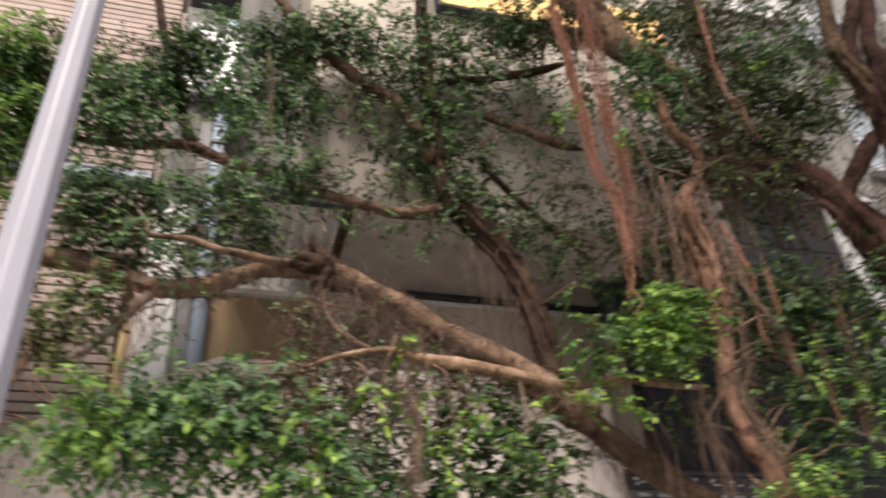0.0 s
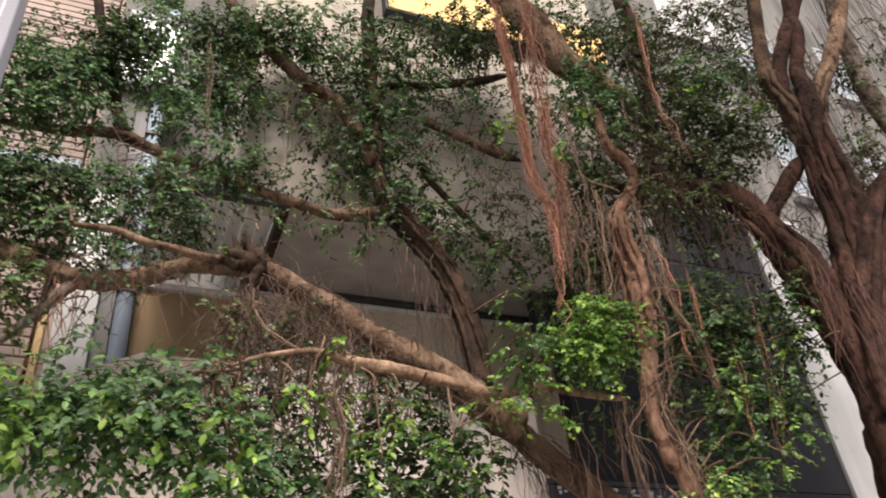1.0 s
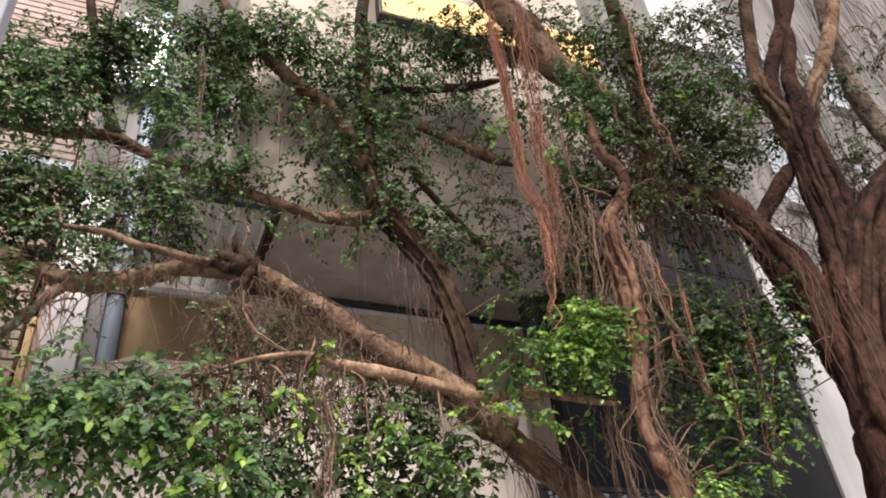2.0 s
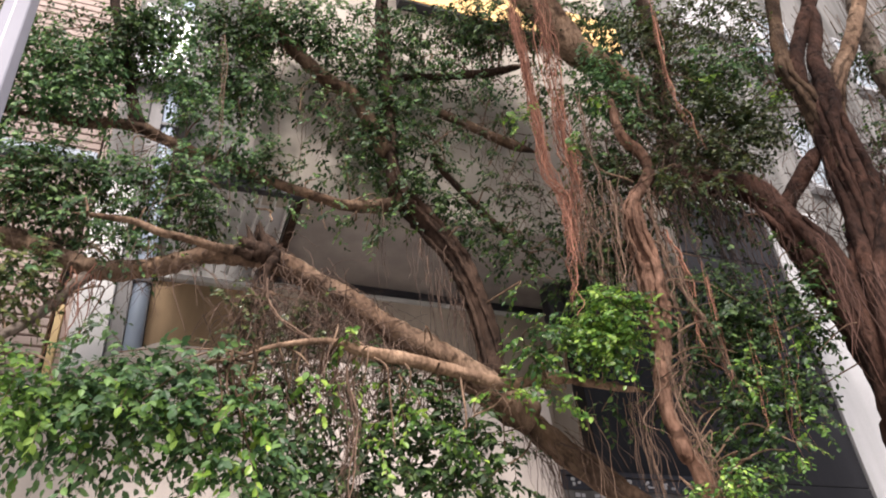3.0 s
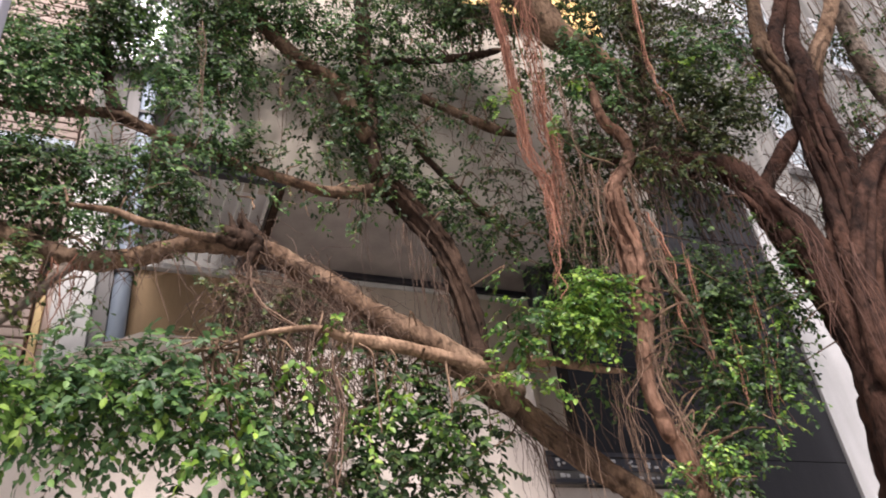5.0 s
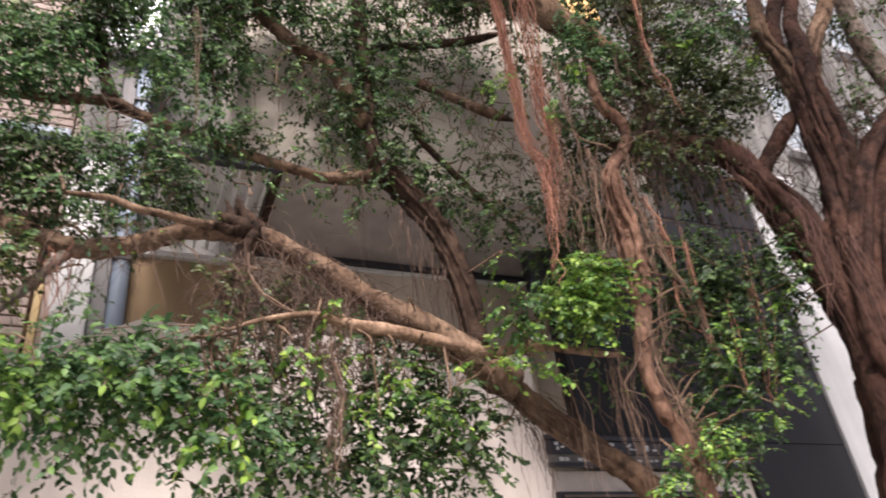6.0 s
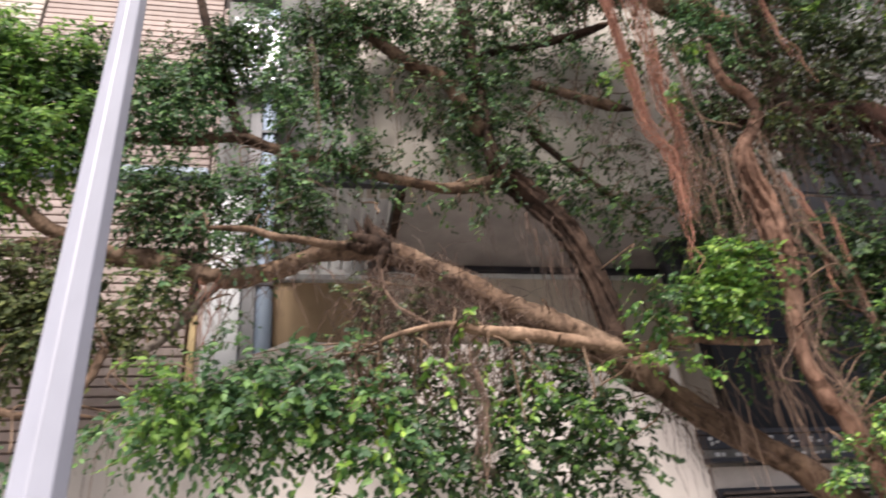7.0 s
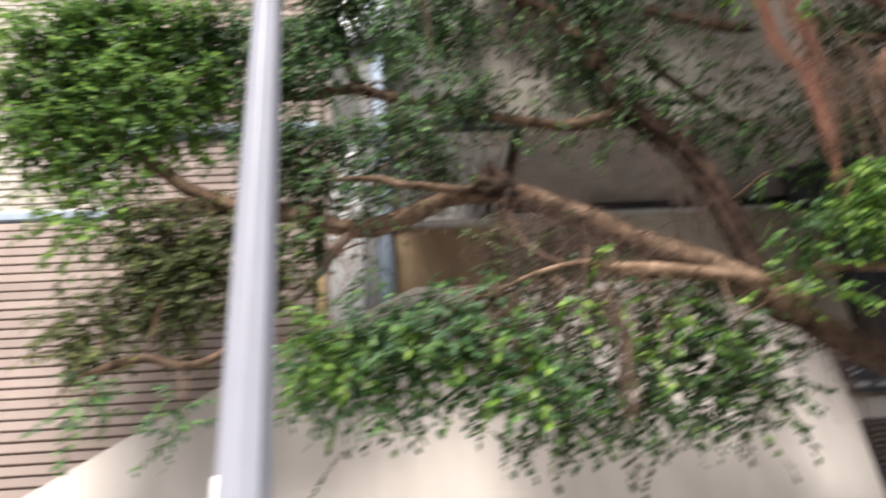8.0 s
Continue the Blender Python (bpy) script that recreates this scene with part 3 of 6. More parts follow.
limb("limb", [(5.42, 3.55, 2.77, 0.306), (5.34, 3.63, 3.48, 0.245), (5.30, 3.70, 4.10, 0.216), (5.24, 3.78, 4.63, 0.189), (5.17, 3.85, 5.16, 0.177), (5.08, 3.94, 5.56, 0.135), (4.98, 4.03, 5.93, 0.132), (4.75, 4.17, 6.08, 0.132), (4.50, 4.31, 6.16, 0.093), (4.19, 4.48, 6.26, 0.065), (3.87, 4.65, 6.31, 0.042)], BARK_RED)
limb("limb", [(5.24, 4.00, 5.71, 0.073), (5.35, 3.94, 5.88, 0.074), (5.51, 3.86, 6.10, 0.082), (5.76, 3.76, 6.42, 0.097)], BARK_RED)
limb("limb", [(5.31, 3.49, 2.90, 0.280), (5.28, 3.54, 3.47, 0.229), (5.31, 3.56, 3.98, 0.207), (5.50, 3.53, 4.54, 0.207), (5.82, 3.45, 5.21, 0.210), (6.28, 3.32, 5.83, 0.215), (7.05, 3.07, 6.58, 0.198)], BARK_RED)
limb("limb", [(7.29, 3.62, 6.95, 0.120), (7.25, 3.67, 7.76, 0.103), (7.36, 3.65, 8.66, 0.094), (7.55, 3.61, 9.55, 0.092), (8.07, 3.45, 11.62, 0.087)], BARK_GREY)
# Lower end of the main limb: darker bark carries its shade.
limb("limb", [(5.10, 3.80, 0.20, 0.272), (4.40, 4.35, 1.90, 0.145), (3.66, 4.73, 3.09, 0.094), (3.38, 4.87, 3.39, 0.088), (3.11, 5.00, 3.71, 0.084), (2.82, 5.05, 4.00, 0.081), (2.55, 5.11, 4.27, 0.078), (2.28, 5.16, 4.43, 0.070)], BARK_MID)
fused([(3.69, 4.78, 3.10, 0.092), (3.40, 4.88, 3.40, 0.089), (3.10, 4.99, 3.70, 0.085), (2.82, 5.04, 3.99, 0.081), (2.53, 5.08, 4.26, 0.078), (2.16, 5.11, 4.43, 0.075)], 7, 0.28, BARK_MID)
limb("limb", [(2.88, 5.00, 3.95, 0.145), (2.63, 5.03, 4.13, 0.134), (2.38, 5.06, 4.33, 0.123), (2.09, 5.08, 4.51, 0.116), (1.89, 5.10, 4.61, 0.111), (1.71, 5.12, 4.72, 0.108), (1.54, 5.14, 4.86, 0.104), (1.36, 5.16, 4.98, 0.101), (1.18, 5.18, 5.09, 0.097), (0.99, 5.20, 5.20, 0.092), (0.85, 5.20, 5.26, 0.088), (0.72, 5.20, 5.27, 0.099), (0.55, 5.21, 5.25, 0.079), (0.35, 5.22, 5.23, 0.077), (0.15, 5.23, 5.14, 0.074), (-0.07, 5.24, 5.05, 0.073), (-0.30, 5.25, 4.99, 0.077), (-0.49, 5.26, 5.01, 0.077), (-0.66, 5.28, 5.08, 0.072), (-0.83, 5.30, 5.16, 0.066), (-1.02, 5.30, 5.19, 0.064), (-1.18, 5.31, 5.20, 0.062), (-1.31, 5.31, 5.21, 0.058)], BARK)
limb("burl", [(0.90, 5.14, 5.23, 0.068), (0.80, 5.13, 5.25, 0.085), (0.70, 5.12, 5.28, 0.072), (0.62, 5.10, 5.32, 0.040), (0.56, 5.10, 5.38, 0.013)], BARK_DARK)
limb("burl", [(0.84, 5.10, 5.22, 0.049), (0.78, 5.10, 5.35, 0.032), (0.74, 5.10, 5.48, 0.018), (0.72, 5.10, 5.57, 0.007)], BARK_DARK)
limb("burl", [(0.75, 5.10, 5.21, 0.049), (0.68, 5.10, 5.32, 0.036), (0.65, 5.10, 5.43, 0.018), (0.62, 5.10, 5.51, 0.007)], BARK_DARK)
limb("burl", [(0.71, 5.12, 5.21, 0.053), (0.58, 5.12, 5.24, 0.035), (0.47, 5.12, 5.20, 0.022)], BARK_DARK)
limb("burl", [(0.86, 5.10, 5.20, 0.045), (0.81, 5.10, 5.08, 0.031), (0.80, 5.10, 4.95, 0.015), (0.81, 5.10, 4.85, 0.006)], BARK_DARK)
limb("limb", [(-0.92, 5.32, 5.22, 0.070), (-1.23, 5.29, 5.22, 0.067), (-1.55, 5.27, 5.35, 0.062), (-1.77, 5.25, 5.47, 0.059), (-2.01, 5.22, 5.67, 0.055), (-2.33, 5.20, 5.85, 0.046), (-2.80, 5.18, 5.96, 0.037)], BARK)
limb("limb", [(-1.41, 5.29, 5.27, 0.048), (-1.75, 5.27, 5.32, 0.039), (-1.97, 5.25, 5.25, 0.029), (-2.23, 5.22, 5.16, 0.019)], BARK)
limb("limb", [(0.53, 5.10, 5.22, 0.041), (0.38, 5.05, 5.20, 0.035), (0.18, 5.00, 5.20, 0.031), (-0.02, 4.95, 5.19, 0.029), (-0.18, 4.95, 5.25, 0.025), (-0.38, 4.95, 5.26, 0.021), (-0.61, 4.95, 5.25, 0.014)], BARK)
limb("limb", [(-0.42, 5.27, 4.98, 0.044), (-0.56, 5.23, 4.77, 0.039), (-0.72, 5.20, 4.50, 0.035), (-0.92, 5.17, 4.30, 0.030), (-1.08, 5.13, 4.15, 0.024)], BARK_GREY)
limb("limb", [(-1.15, 5.16, 4.33, 0.035), (-1.21, 5.14, 4.10, 0.030), (-1.36, 5.13, 3.90, 0.029), (-1.59, 5.13, 3.84, 0.025), (-1.80, 5.11, 3.89, 0.030), (-2.00, 5.10, 3.87, 0.030), (-2.28, 5.09, 3.77, 0.022)], BARK)
limb("limb", [(0.92, 5.29, 5.31, 0.034), (0.86, 5.28, 5.46, 0.054), (0.77, 5.28, 5.52, 0.044), (0.73, 5.27, 5.64, 0.020)], BARK_DARK)
limb("branch", [(3.59, 4.55, 4.05, 0.019), (3.38, 4.60, 4.08, 0.029), (3.16, 4.64, 4.12, 0.035), (3.00, 4.68, 4.16, 0.044), (2.77, 4.72, 4.13, 0.039), (2.59, 4.75, 4.10, 0.044), (2.42, 4.77, 4.13, 0.048), (2.16, 4.78, 4.18, 0.051), (1.90, 4.79, 4.23, 0.052), (1.64, 4.78, 4.25, 0.048), (1.42, 4.77, 4.27, 0.036), (1.25, 4.76, 4.31, 0.027), (1.05, 4.75, 4.28, 0.021), (0.81, 4.73, 4.20, 0.016), (0.59, 4.70, 4.08, 0.011)], BARK_PALE)
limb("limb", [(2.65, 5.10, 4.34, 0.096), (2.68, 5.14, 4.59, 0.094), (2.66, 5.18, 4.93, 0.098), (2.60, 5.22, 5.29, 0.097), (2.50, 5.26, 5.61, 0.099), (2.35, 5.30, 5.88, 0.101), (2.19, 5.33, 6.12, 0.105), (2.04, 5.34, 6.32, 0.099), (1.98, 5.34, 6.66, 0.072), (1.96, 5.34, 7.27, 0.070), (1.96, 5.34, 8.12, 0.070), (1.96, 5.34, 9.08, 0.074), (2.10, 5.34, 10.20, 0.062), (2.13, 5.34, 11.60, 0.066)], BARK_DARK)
limb("limb", [(2.07, 5.34, 6.26, 0.080), (1.90, 5.34, 6.15, 0.069), (1.52, 5.34, 6.06, 0.052), (1.14, 5.34, 6.13, 0.046), (0.71, 5.34, 6.22, 0.046), (0.31, 5.34, 6.33, 0.046), (-0.08, 5.34, 6.46, 0.047), (-0.32, 5.34, 6.56, 0.058), (-0.50, 5.34, 6.55, 0.043), (-0.76, 5.34, 6.49, 0.043), (-1.18, 5.34, 6.47, 0.027), (-1.57, 5.34, 6.52, 0.021)], BARK_MID)
limb("limb", [(-0.32, 5.34, 6.56, 0.069), (-0.42, 5.34, 6.90, 0.049), (-0.55, 5.34, 7.37, 0.045), (-0.73, 5.33, 8.04, 0.043), (-0.87, 5.32, 8.68, 0.039), (-1.14, 5.32, 9.96, 0.036)], BARK_DARK)
limb("limb", [(1.94, 5.34, 6.79, 0.083), (1.82, 5.34, 7.06, 0.078), (1.67, 5.34, 7.41, 0.074), (1.56, 5.34, 7.56, 0.075), (1.33, 5.34, 7.67, 0.075), (0.98, 5.34, 8.02, 0.073), (0.62, 5.34, 8.46, 0.071), (0.30, 5.34, 8.92, 0.066)], BARK_MID)
limb("limb", [(1.99, 5.34, 7.86, 0.037), (2.31, 5.34, 8.02, 0.038), (2.69, 5.27, 8.08, 0.044), (3.19, 5.14, 8.17, 0.045), (3.50, 5.04, 8.26, 0.052)], BARK_DARK)
limb("limb", [(2.53, 5.34, 7.54, 0.048), (2.86, 5.26, 7.34, 0.048), (3.12, 5.16, 7.12, 0.053), (3.43, 5.05, 6.93, 0.047)], BARK_MID)
limb("limb", [(2.42, 5.34, 6.91, 0.029), (2.50, 5.31, 6.67, 0.034), (2.69, 5.25, 6.35, 0.033), (2.92, 5.20, 6.03, 0.027), (3.14, 5.14, 5.73, 0.021)], BARK_DARK)
limb("limb", [(3.13, 4.82, 9.75, 0.159), (3.44, 4.72, 9.20, 0.167), (3.71, 4.65, 8.69, 0.168), (3.85, 4.61, 8.24, 0.169), (4.10, 4.54, 7.92, 0.140), (4.34, 4.47, 7.67, 0.101), (4.57, 4.40, 7.41, 0.075)], BARK_PALE)
limb("root_trunk", [(3.91, 4.30, 7.06, 0.032), (3.90, 4.30, 6.86, 0.043), (3.92, 4.30, 6.57, 0.050), (4.07, 4.30, 6.42, 0.054), (4.11, 4.30, 6.22, 0.053), (4.01, 4.30, 6.00, 0.054), (3.84, 4.30, 5.78, 0.061), (3.78, 4.30, 5.56, 0.072), (3.78, 4.30, 5.35, 0.079), (3.80, 4.30, 5.12, 0.087), (3.78, 4.30, 4.84, 0.090), (3.76, 4.30, 4.60, 0.080), (3.71, 4.30, 4.31, 0.071), (3.62, 4.30, 4.02, 0.061), (3.60, 4.30, 3.75, 0.060), (3.66, 4.30, 3.45, 0.061), (3.76, 4.30, 3.22, 0.067), (4.02, 4.30, 1.50, 0.098), (4.05, 4.30, -0.10, 0.160)], BARK_ROOT)
limb("limb", [(4.69, 4.47, 7.42, 0.088), (4.88, 4.42, 8.05, 0.093), (4.91, 4.44, 8.76, 0.092), (4.93, 4.46, 9.65, 0.091), (5.09, 4.43, 11.72, 0.088)], BARK_DARK)
limb("limb", [(4.69, 4.47, 7.42, 0.082), (4.66, 4.48, 6.85, 0.096), (4.60, 4.50, 6.40, 0.105), (4.72, 4.45, 6.25, 0.081)], BARK_DARK)

# fused root stems round the trunk and limbs
fused([(5.75, 3.45, -0.15, 0.720), (5.68, 3.45, 1.20, 0.550), (5.44, 3.57, 2.42, 0.496), (5.44, 3.58, 2.93, 0.441), (5.44, 3.57, 3.50, 0.381), (5.40, 3.59, 3.96, 0.289), (5.42, 3.58, 4.40, 0.230), (5.50, 3.55, 4.88, 0.180), (5.56, 3.53, 5.40, 0.137), (5.59, 3.52, 5.92, 0.131), (5.65, 3.50, 6.40, 0.130)], 14, 0.30, BARK_RED)
fused([(5.58, 3.63, 2.80, 0.292), (5.44, 3.68, 3.50, 0.187), (5.35, 3.71, 4.11, 0.161), (5.24, 3.75, 4.61, 0.134), (5.13, 3.80, 5.10, 0.121), (4.99, 3.84, 5.46, 0.117), (4.85, 3.90, 5.78, 0.108)], 8, 0.32, BARK_RED)
fused([(5.31, 3.49, 2.90, 0.309), (5.25, 3.52, 3.46, 0.257), (5.25, 3.52, 3.95, 0.224), (5.40, 3.46, 4.48, 0.218), (5.68, 3.36, 5.11, 0.221), (6.16, 3.19, 5.75, 0.222)], 9, 0.28, BARK_RED)
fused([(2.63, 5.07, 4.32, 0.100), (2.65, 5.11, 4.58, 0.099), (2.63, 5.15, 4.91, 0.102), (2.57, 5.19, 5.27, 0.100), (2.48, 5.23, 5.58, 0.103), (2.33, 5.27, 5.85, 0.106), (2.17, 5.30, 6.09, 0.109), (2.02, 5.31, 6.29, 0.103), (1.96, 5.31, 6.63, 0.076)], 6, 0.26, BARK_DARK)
fused([(4.00, 4.28, 5.98, 0.066), (3.82, 4.28, 5.76, 0.074), (3.76, 4.28, 5.54, 0.087), (3.76, 4.28, 5.33, 0.095), (3.79, 4.28, 5.11, 0.105), (3.77, 4.28, 4.82, 0.109), (3.75, 4.28, 4.58, 0.098), (3.69, 4.28, 4.30, 0.086)], 7, 0.26, BARK_ROOT)
fused([(5.49, 3.60, 4.60, 0.200), (5.58, 3.58, 5.20, 0.185), (5.68, 3.57, 5.75, 0.165), (5.75, 3.58, 6.25, 0.150), (5.83, 3.58, 6.75, 0.130), (5.98, 3.55, 7.20, 0.105)], 9, 0.34, BARK_RED)
fused([(5.70, 3.58, 5.90, 0.150), (5.84, 3.64, 6.55, 0.120), (5.82, 3.68, 7.09, 0.085), (5.75, 3.72, 7.46, 0.078), (5.86, 3.69, 8.00, 0.072)], 5, 0.40, BARK_MID)
fused([(5.76, 3.60, 6.10, 0.150), (5.88, 3.60, 6.61, 0.105), (6.11, 3.49, 7.20, 0.083), (6.37, 3.38, 7.62, 0.080)], 5, 0.38, BARK_MID)

# hanging roots
strand([(3.03, 4.38, 8.68), (3.04, 4.37, 8.20), (3.06, 4.37, 7.38), (3.06, 4.37, 6.57), (3.06, 4.37, 5.98), (3.15, 4.33, 5.61), (3.14, 4.34, 5.05)], 38, 0.041, 0.0037, ROOT_PINK)
strand([(3.05, 4.39, 8.32), (3.07, 4.38, 7.40), (3.07, 4.38, 6.59), (3.06, 4.39, 6.04)], 18, 0.025, 0.0055, ROOT_PINK)
strand([(3.37, 4.31, 8.72), (3.36, 4.31, 8.24), (3.34, 4.32, 7.61), (3.32, 4.33, 6.92), (3.29, 4.34, 6.40), (3.30, 4.33, 5.95), (3.23, 4.36, 5.48), (3.18, 4.38, 5.08)], 36, 0.051, 0.0037, ROOT_PINK)
strand([(3.30, 4.33, 7.05), (3.29, 4.34, 6.40), (3.29, 4.34, 5.95), (3.24, 4.36, 5.61)], 14, 0.034, 0.0050, ROOT_PINK)
strand([(3.93, 4.08, 5.22), (3.91, 4.09, 4.73), (4.01, 4.05, 4.30), (4.05, 4.04, 3.87), (4.05, 4.04, 3.68)], 6, 0.018, 0.0051, ROOT_TAN)
strand([(3.66, 4.20, 4.02), (3.66, 4.20, 3.57), (3.77, 4.16, 3.20), (3.75, 4.17, 2.93)], 7, 0.050, 0.0044, ROOT_TAN)
strand([(3.42, 4.45, 4.03), (3.42, 4.45, 3.66), (3.50, 4.42, 3.32), (3.49, 4.42, 3.01)], 7, 0.101, 0.0026, ROOT_BROWN)
strand([(4.12, 4.03, 4.99), (4.07, 4.05, 4.26), (4.04, 4.06, 3.80)], 3, 0.027, 0.0056, ROOT_PINK)
strand([(4.60, 3.96, 4.91), (4.55, 3.99, 4.18), (4.44, 4.03, 3.55), (4.50, 4.00, 3.33)], 6, 0.041, 0.0033, ROOT_PINK)
strand([(4.49, 3.90, 8.51), (4.42, 3.93, 7.60), (4.36, 3.95, 7.03), (4.39, 3.94, 6.65), (4.50, 3.90, 6.21)], 8, 0.033, 0.0040, ROOT_PINK)
strand([(4.94, 3.84, 5.99), (4.96, 3.84, 5.65), (4.95, 3.84, 5.22)], 6, 0.037, 0.0044, ROOT_RED)
strand([(4.84, 3.56, 5.05), (4.93, 3.53, 4.82), (4.90, 3.54, 4.51), (4.79, 3.58, 3.98)], 6, 0.042, 0.0036, ROOT_RED)
strand([(4.15, 4.13, 7.25), (4.11, 4.14, 6.86), (4.20, 4.11, 6.66)], 3, 0.017, 0.0038, ROOT_TAN)
strand([(0.21, 5.13, 8.49), (0.27, 5.13, 7.64), (0.30, 5.13, 6.96), (0.27, 5.13, 6.27), (0.23, 5.13, 5.82)], 4, 0.019, 0.0031, ROOT_TAN)
strand([(1.06, 5.32, 7.44), (1.08, 5.32, 6.83), (1.05, 5.32, 6.20)], 5, 0.026, 0.0036, ROOT_BROWN)
strand([(0.86, 5.32, 7.55), (0.87, 5.32, 6.78), (0.86, 5.32, 6.22)], 4, 0.031, 0.0027, ROOT_BROWN)
strand([(-0.17, 5.27, 6.15), (-0.17, 5.27, 5.73), (-0.23, 5.27, 5.48)], 5, 0.024, 0.0040, ROOT_BROWN)
strand([(0.75, 4.80, 4.85), (0.79, 4.80, 4.63), (0.93, 4.80, 4.43), (1.18, 4.80, 4.32), (1.43, 4.80, 4.28)], 2, 0.008, 0.0065, ROOT_TAN)
strand([(0.40, 5.00, 4.92), (0.49, 5.00, 4.79), (0.62, 5.00, 4.62)], 2, 0.013, 0.0059, ROOT_TAN)
strand([(-0.04, 5.18, 4.84), (0.12, 5.18, 4.87), (0.25, 5.18, 4.98), (0.30, 5.18, 5.07)], 1, 0.005, 0.0043, ROOT_TAN)
strand([(1.41, 5.04, 4.34), (1.38, 5.04, 3.96), (1.47, 5.04, 3.55), (1.39, 5.04, 3.16)], 22, 0.087, 0.0030, ROOT_BROWN)
strand([(1.49, 5.04, 4.44), (1.54, 5.04, 3.98), (1.42, 5.04, 3.47), (1.37, 5.04, 3.12)], 4, 0.020, 0.0041, ROOT_TAN)
strand([(2.35, 4.57, 3.97), (2.42, 4.55, 3.86), (2.45, 4.54, 3.69)], 1, 0.008, 0.0051, ROOT_TAN)
strand([(2.84, 5.04, 3.93), (2.98, 5.01, 3.60), (3.05, 5.00, 3.22)], 12, 0.044, 0.0037, ROOT_BROWN)
strand([(2.99, 4.82, 3.80), (3.26, 4.72, 3.51), (3.41, 4.67, 3.12)], 8, 0.060, 0.0037, ROOT_BROWN)
strand([(3.46, 4.20, 6.94), (3.45, 4.20, 6.57), (3.44, 4.20, 6.25), (3.45, 4.20, 5.94), (3.44, 4.20, 5.63), (3.38, 4.20, 5.26)], 8, 0.018, 0.0047, ROOT_TAN)
strand([(3.29, 4.20, 5.85), (3.29, 4.20, 5.60), (3.28, 4.20, 5.36), (3.29, 4.20, 5.11), (3.26, 4.20, 4.85), (3.28, 4.20, 4.71)], 11, 0.035, 0.0041, ROOT_TAN)
strand([(3.19, 4.20, 5.89), (3.17, 4.20, 5.52), (3.16, 4.20, 5.22), (3.09, 4.20, 4.93), (3.11, 4.20, 4.73)], 7, 0.045, 0.0036, ROOT_TAN)
strand([(3.57, 4.20, 5.98), (3.55, 4.20, 5.66), (3.52, 4.20, 5.38), (3.50, 4.20, 5.09), (3.43, 4.20, 4.80), (3.45, 4.20, 4.62)], 9, 0.035, 0.0043, ROOT_TAN)
strand([(3.94, 4.20, 6.00), (3.93, 4.20, 5.67), (3.90, 4.20, 5.39), (3.90, 4.20, 5.13), (3.97, 4.20, 4.85), (4.07, 4.20, 4.49), (4.16, 4.20, 4.12), (4.23, 4.20, 3.84)], 7, 0.016, 0.0053, ROOT_TAN)
strand([(3.92, 4.20, 5.80), (3.92, 4.20, 5.36), (3.93, 4.20, 5.07), (3.88, 4.20, 4.76), (3.88, 4.20, 4.48), (3.80, 4.20, 4.17), (3.77, 4.20, 3.89)], 6, 0.022, 0.0049, ROOT_TAN)
strand([(3.96, 4.20, 5.44), (4.03, 4.20, 5.21), (4.08, 4.20, 4.93), (4.04, 4.20, 4.60), (3.98, 4.20, 4.29), (4.07, 4.20, 4.06)], 5, 0.020, 0.0047, ROOT_PINK)
strand([(4.23, 4.20, 5.90), (4.28, 4.20, 5.55), (4.30, 4.20, 5.25), (4.25, 4.20, 4.96), (4.23, 4.20, 4.68), (4.24, 4.20, 4.36)], 4, 0.020, 0.0036, ROOT_TAN)
strand([(4.66, 4.20, 6.16), (4.69, 4.20, 5.70), (4.67, 4.20, 5.23), (4.59, 4.20, 4.90)], 3, 0.020, 0.0034, ROOT_BROWN)
strand([(3.02, 4.20, 5.61), (3.01, 4.20, 5.31), (2.99, 4.20, 4.97), (2.94, 4.20, 4.65), (2.91, 4.20, 4.45)], 8, 0.030, 0.0038, ROOT_PINK)
strand([(1.27, 4.60, 4.06), (1.31, 4.60, 3.77), (1.33, 4.60, 3.54), (1.30, 4.60, 3.32), (1.28, 4.60, 3.07)], 20, 0.045, 0.0032, ROOT_BROWN)
strand([(1.28, 4.55, 3.99), (1.34, 4.55, 3.67), (1.33, 4.55, 3.37), (1.28, 4.55, 3.05)], 3, 0.012, 0.0051, ROOT_TAN)
strand([(0.28, 4.90, 7.63), (0.31, 4.90, 7.02), (0.33, 4.90, 6.46), (0.33, 4.90, 5.95)], 3, 0.012, 0.0030, ROOT_TAN)
strand([(1.20, 4.70, 4.24), (1.15, 4.70, 3.89), (1.19, 4.70, 3.57)], 6, 0.050, 0.0026, ROOT_BROWN)
strand([(3.47, 4.20, 4.42), (3.42, 4.20, 3.95), (3.32, 4.20, 3.68), (3.32, 4.20, 3.35)], 6, 0.060, 0.0026, ROOT_TAN)
strand([(4.34, 4.00, 4.42), (4.27, 4.00, 4.03), (4.21, 4.00, 3.75), (4.17, 4.00, 3.49)], 5, 0.020, 0.0036, ROOT_PINK)
veil((0.47, 5.18, 5.05), (1.36, 5.18, 4.70), 0.85, 60, 0.0031, ROOT_BROWN)
veil((0.62, 5.00, 4.28), (1.48, 5.00, 4.41), 0.62, 40, 0.0028, ROOT_BROWN)
veil((2.10, 5.20, 5.79), (2.69, 5.14, 4.62), 0.95, 20, 0.0046, ROOT_BROWN)
veil((2.06, 5.25, 5.82), (2.59, 5.20, 4.85), 1.09, 18, 0.0046, ROOT_DARK)
veil((3.10, 4.67, 3.97), (3.70, 4.45, 3.91), 1.05, 26, 0.0031, ROOT_TAN)
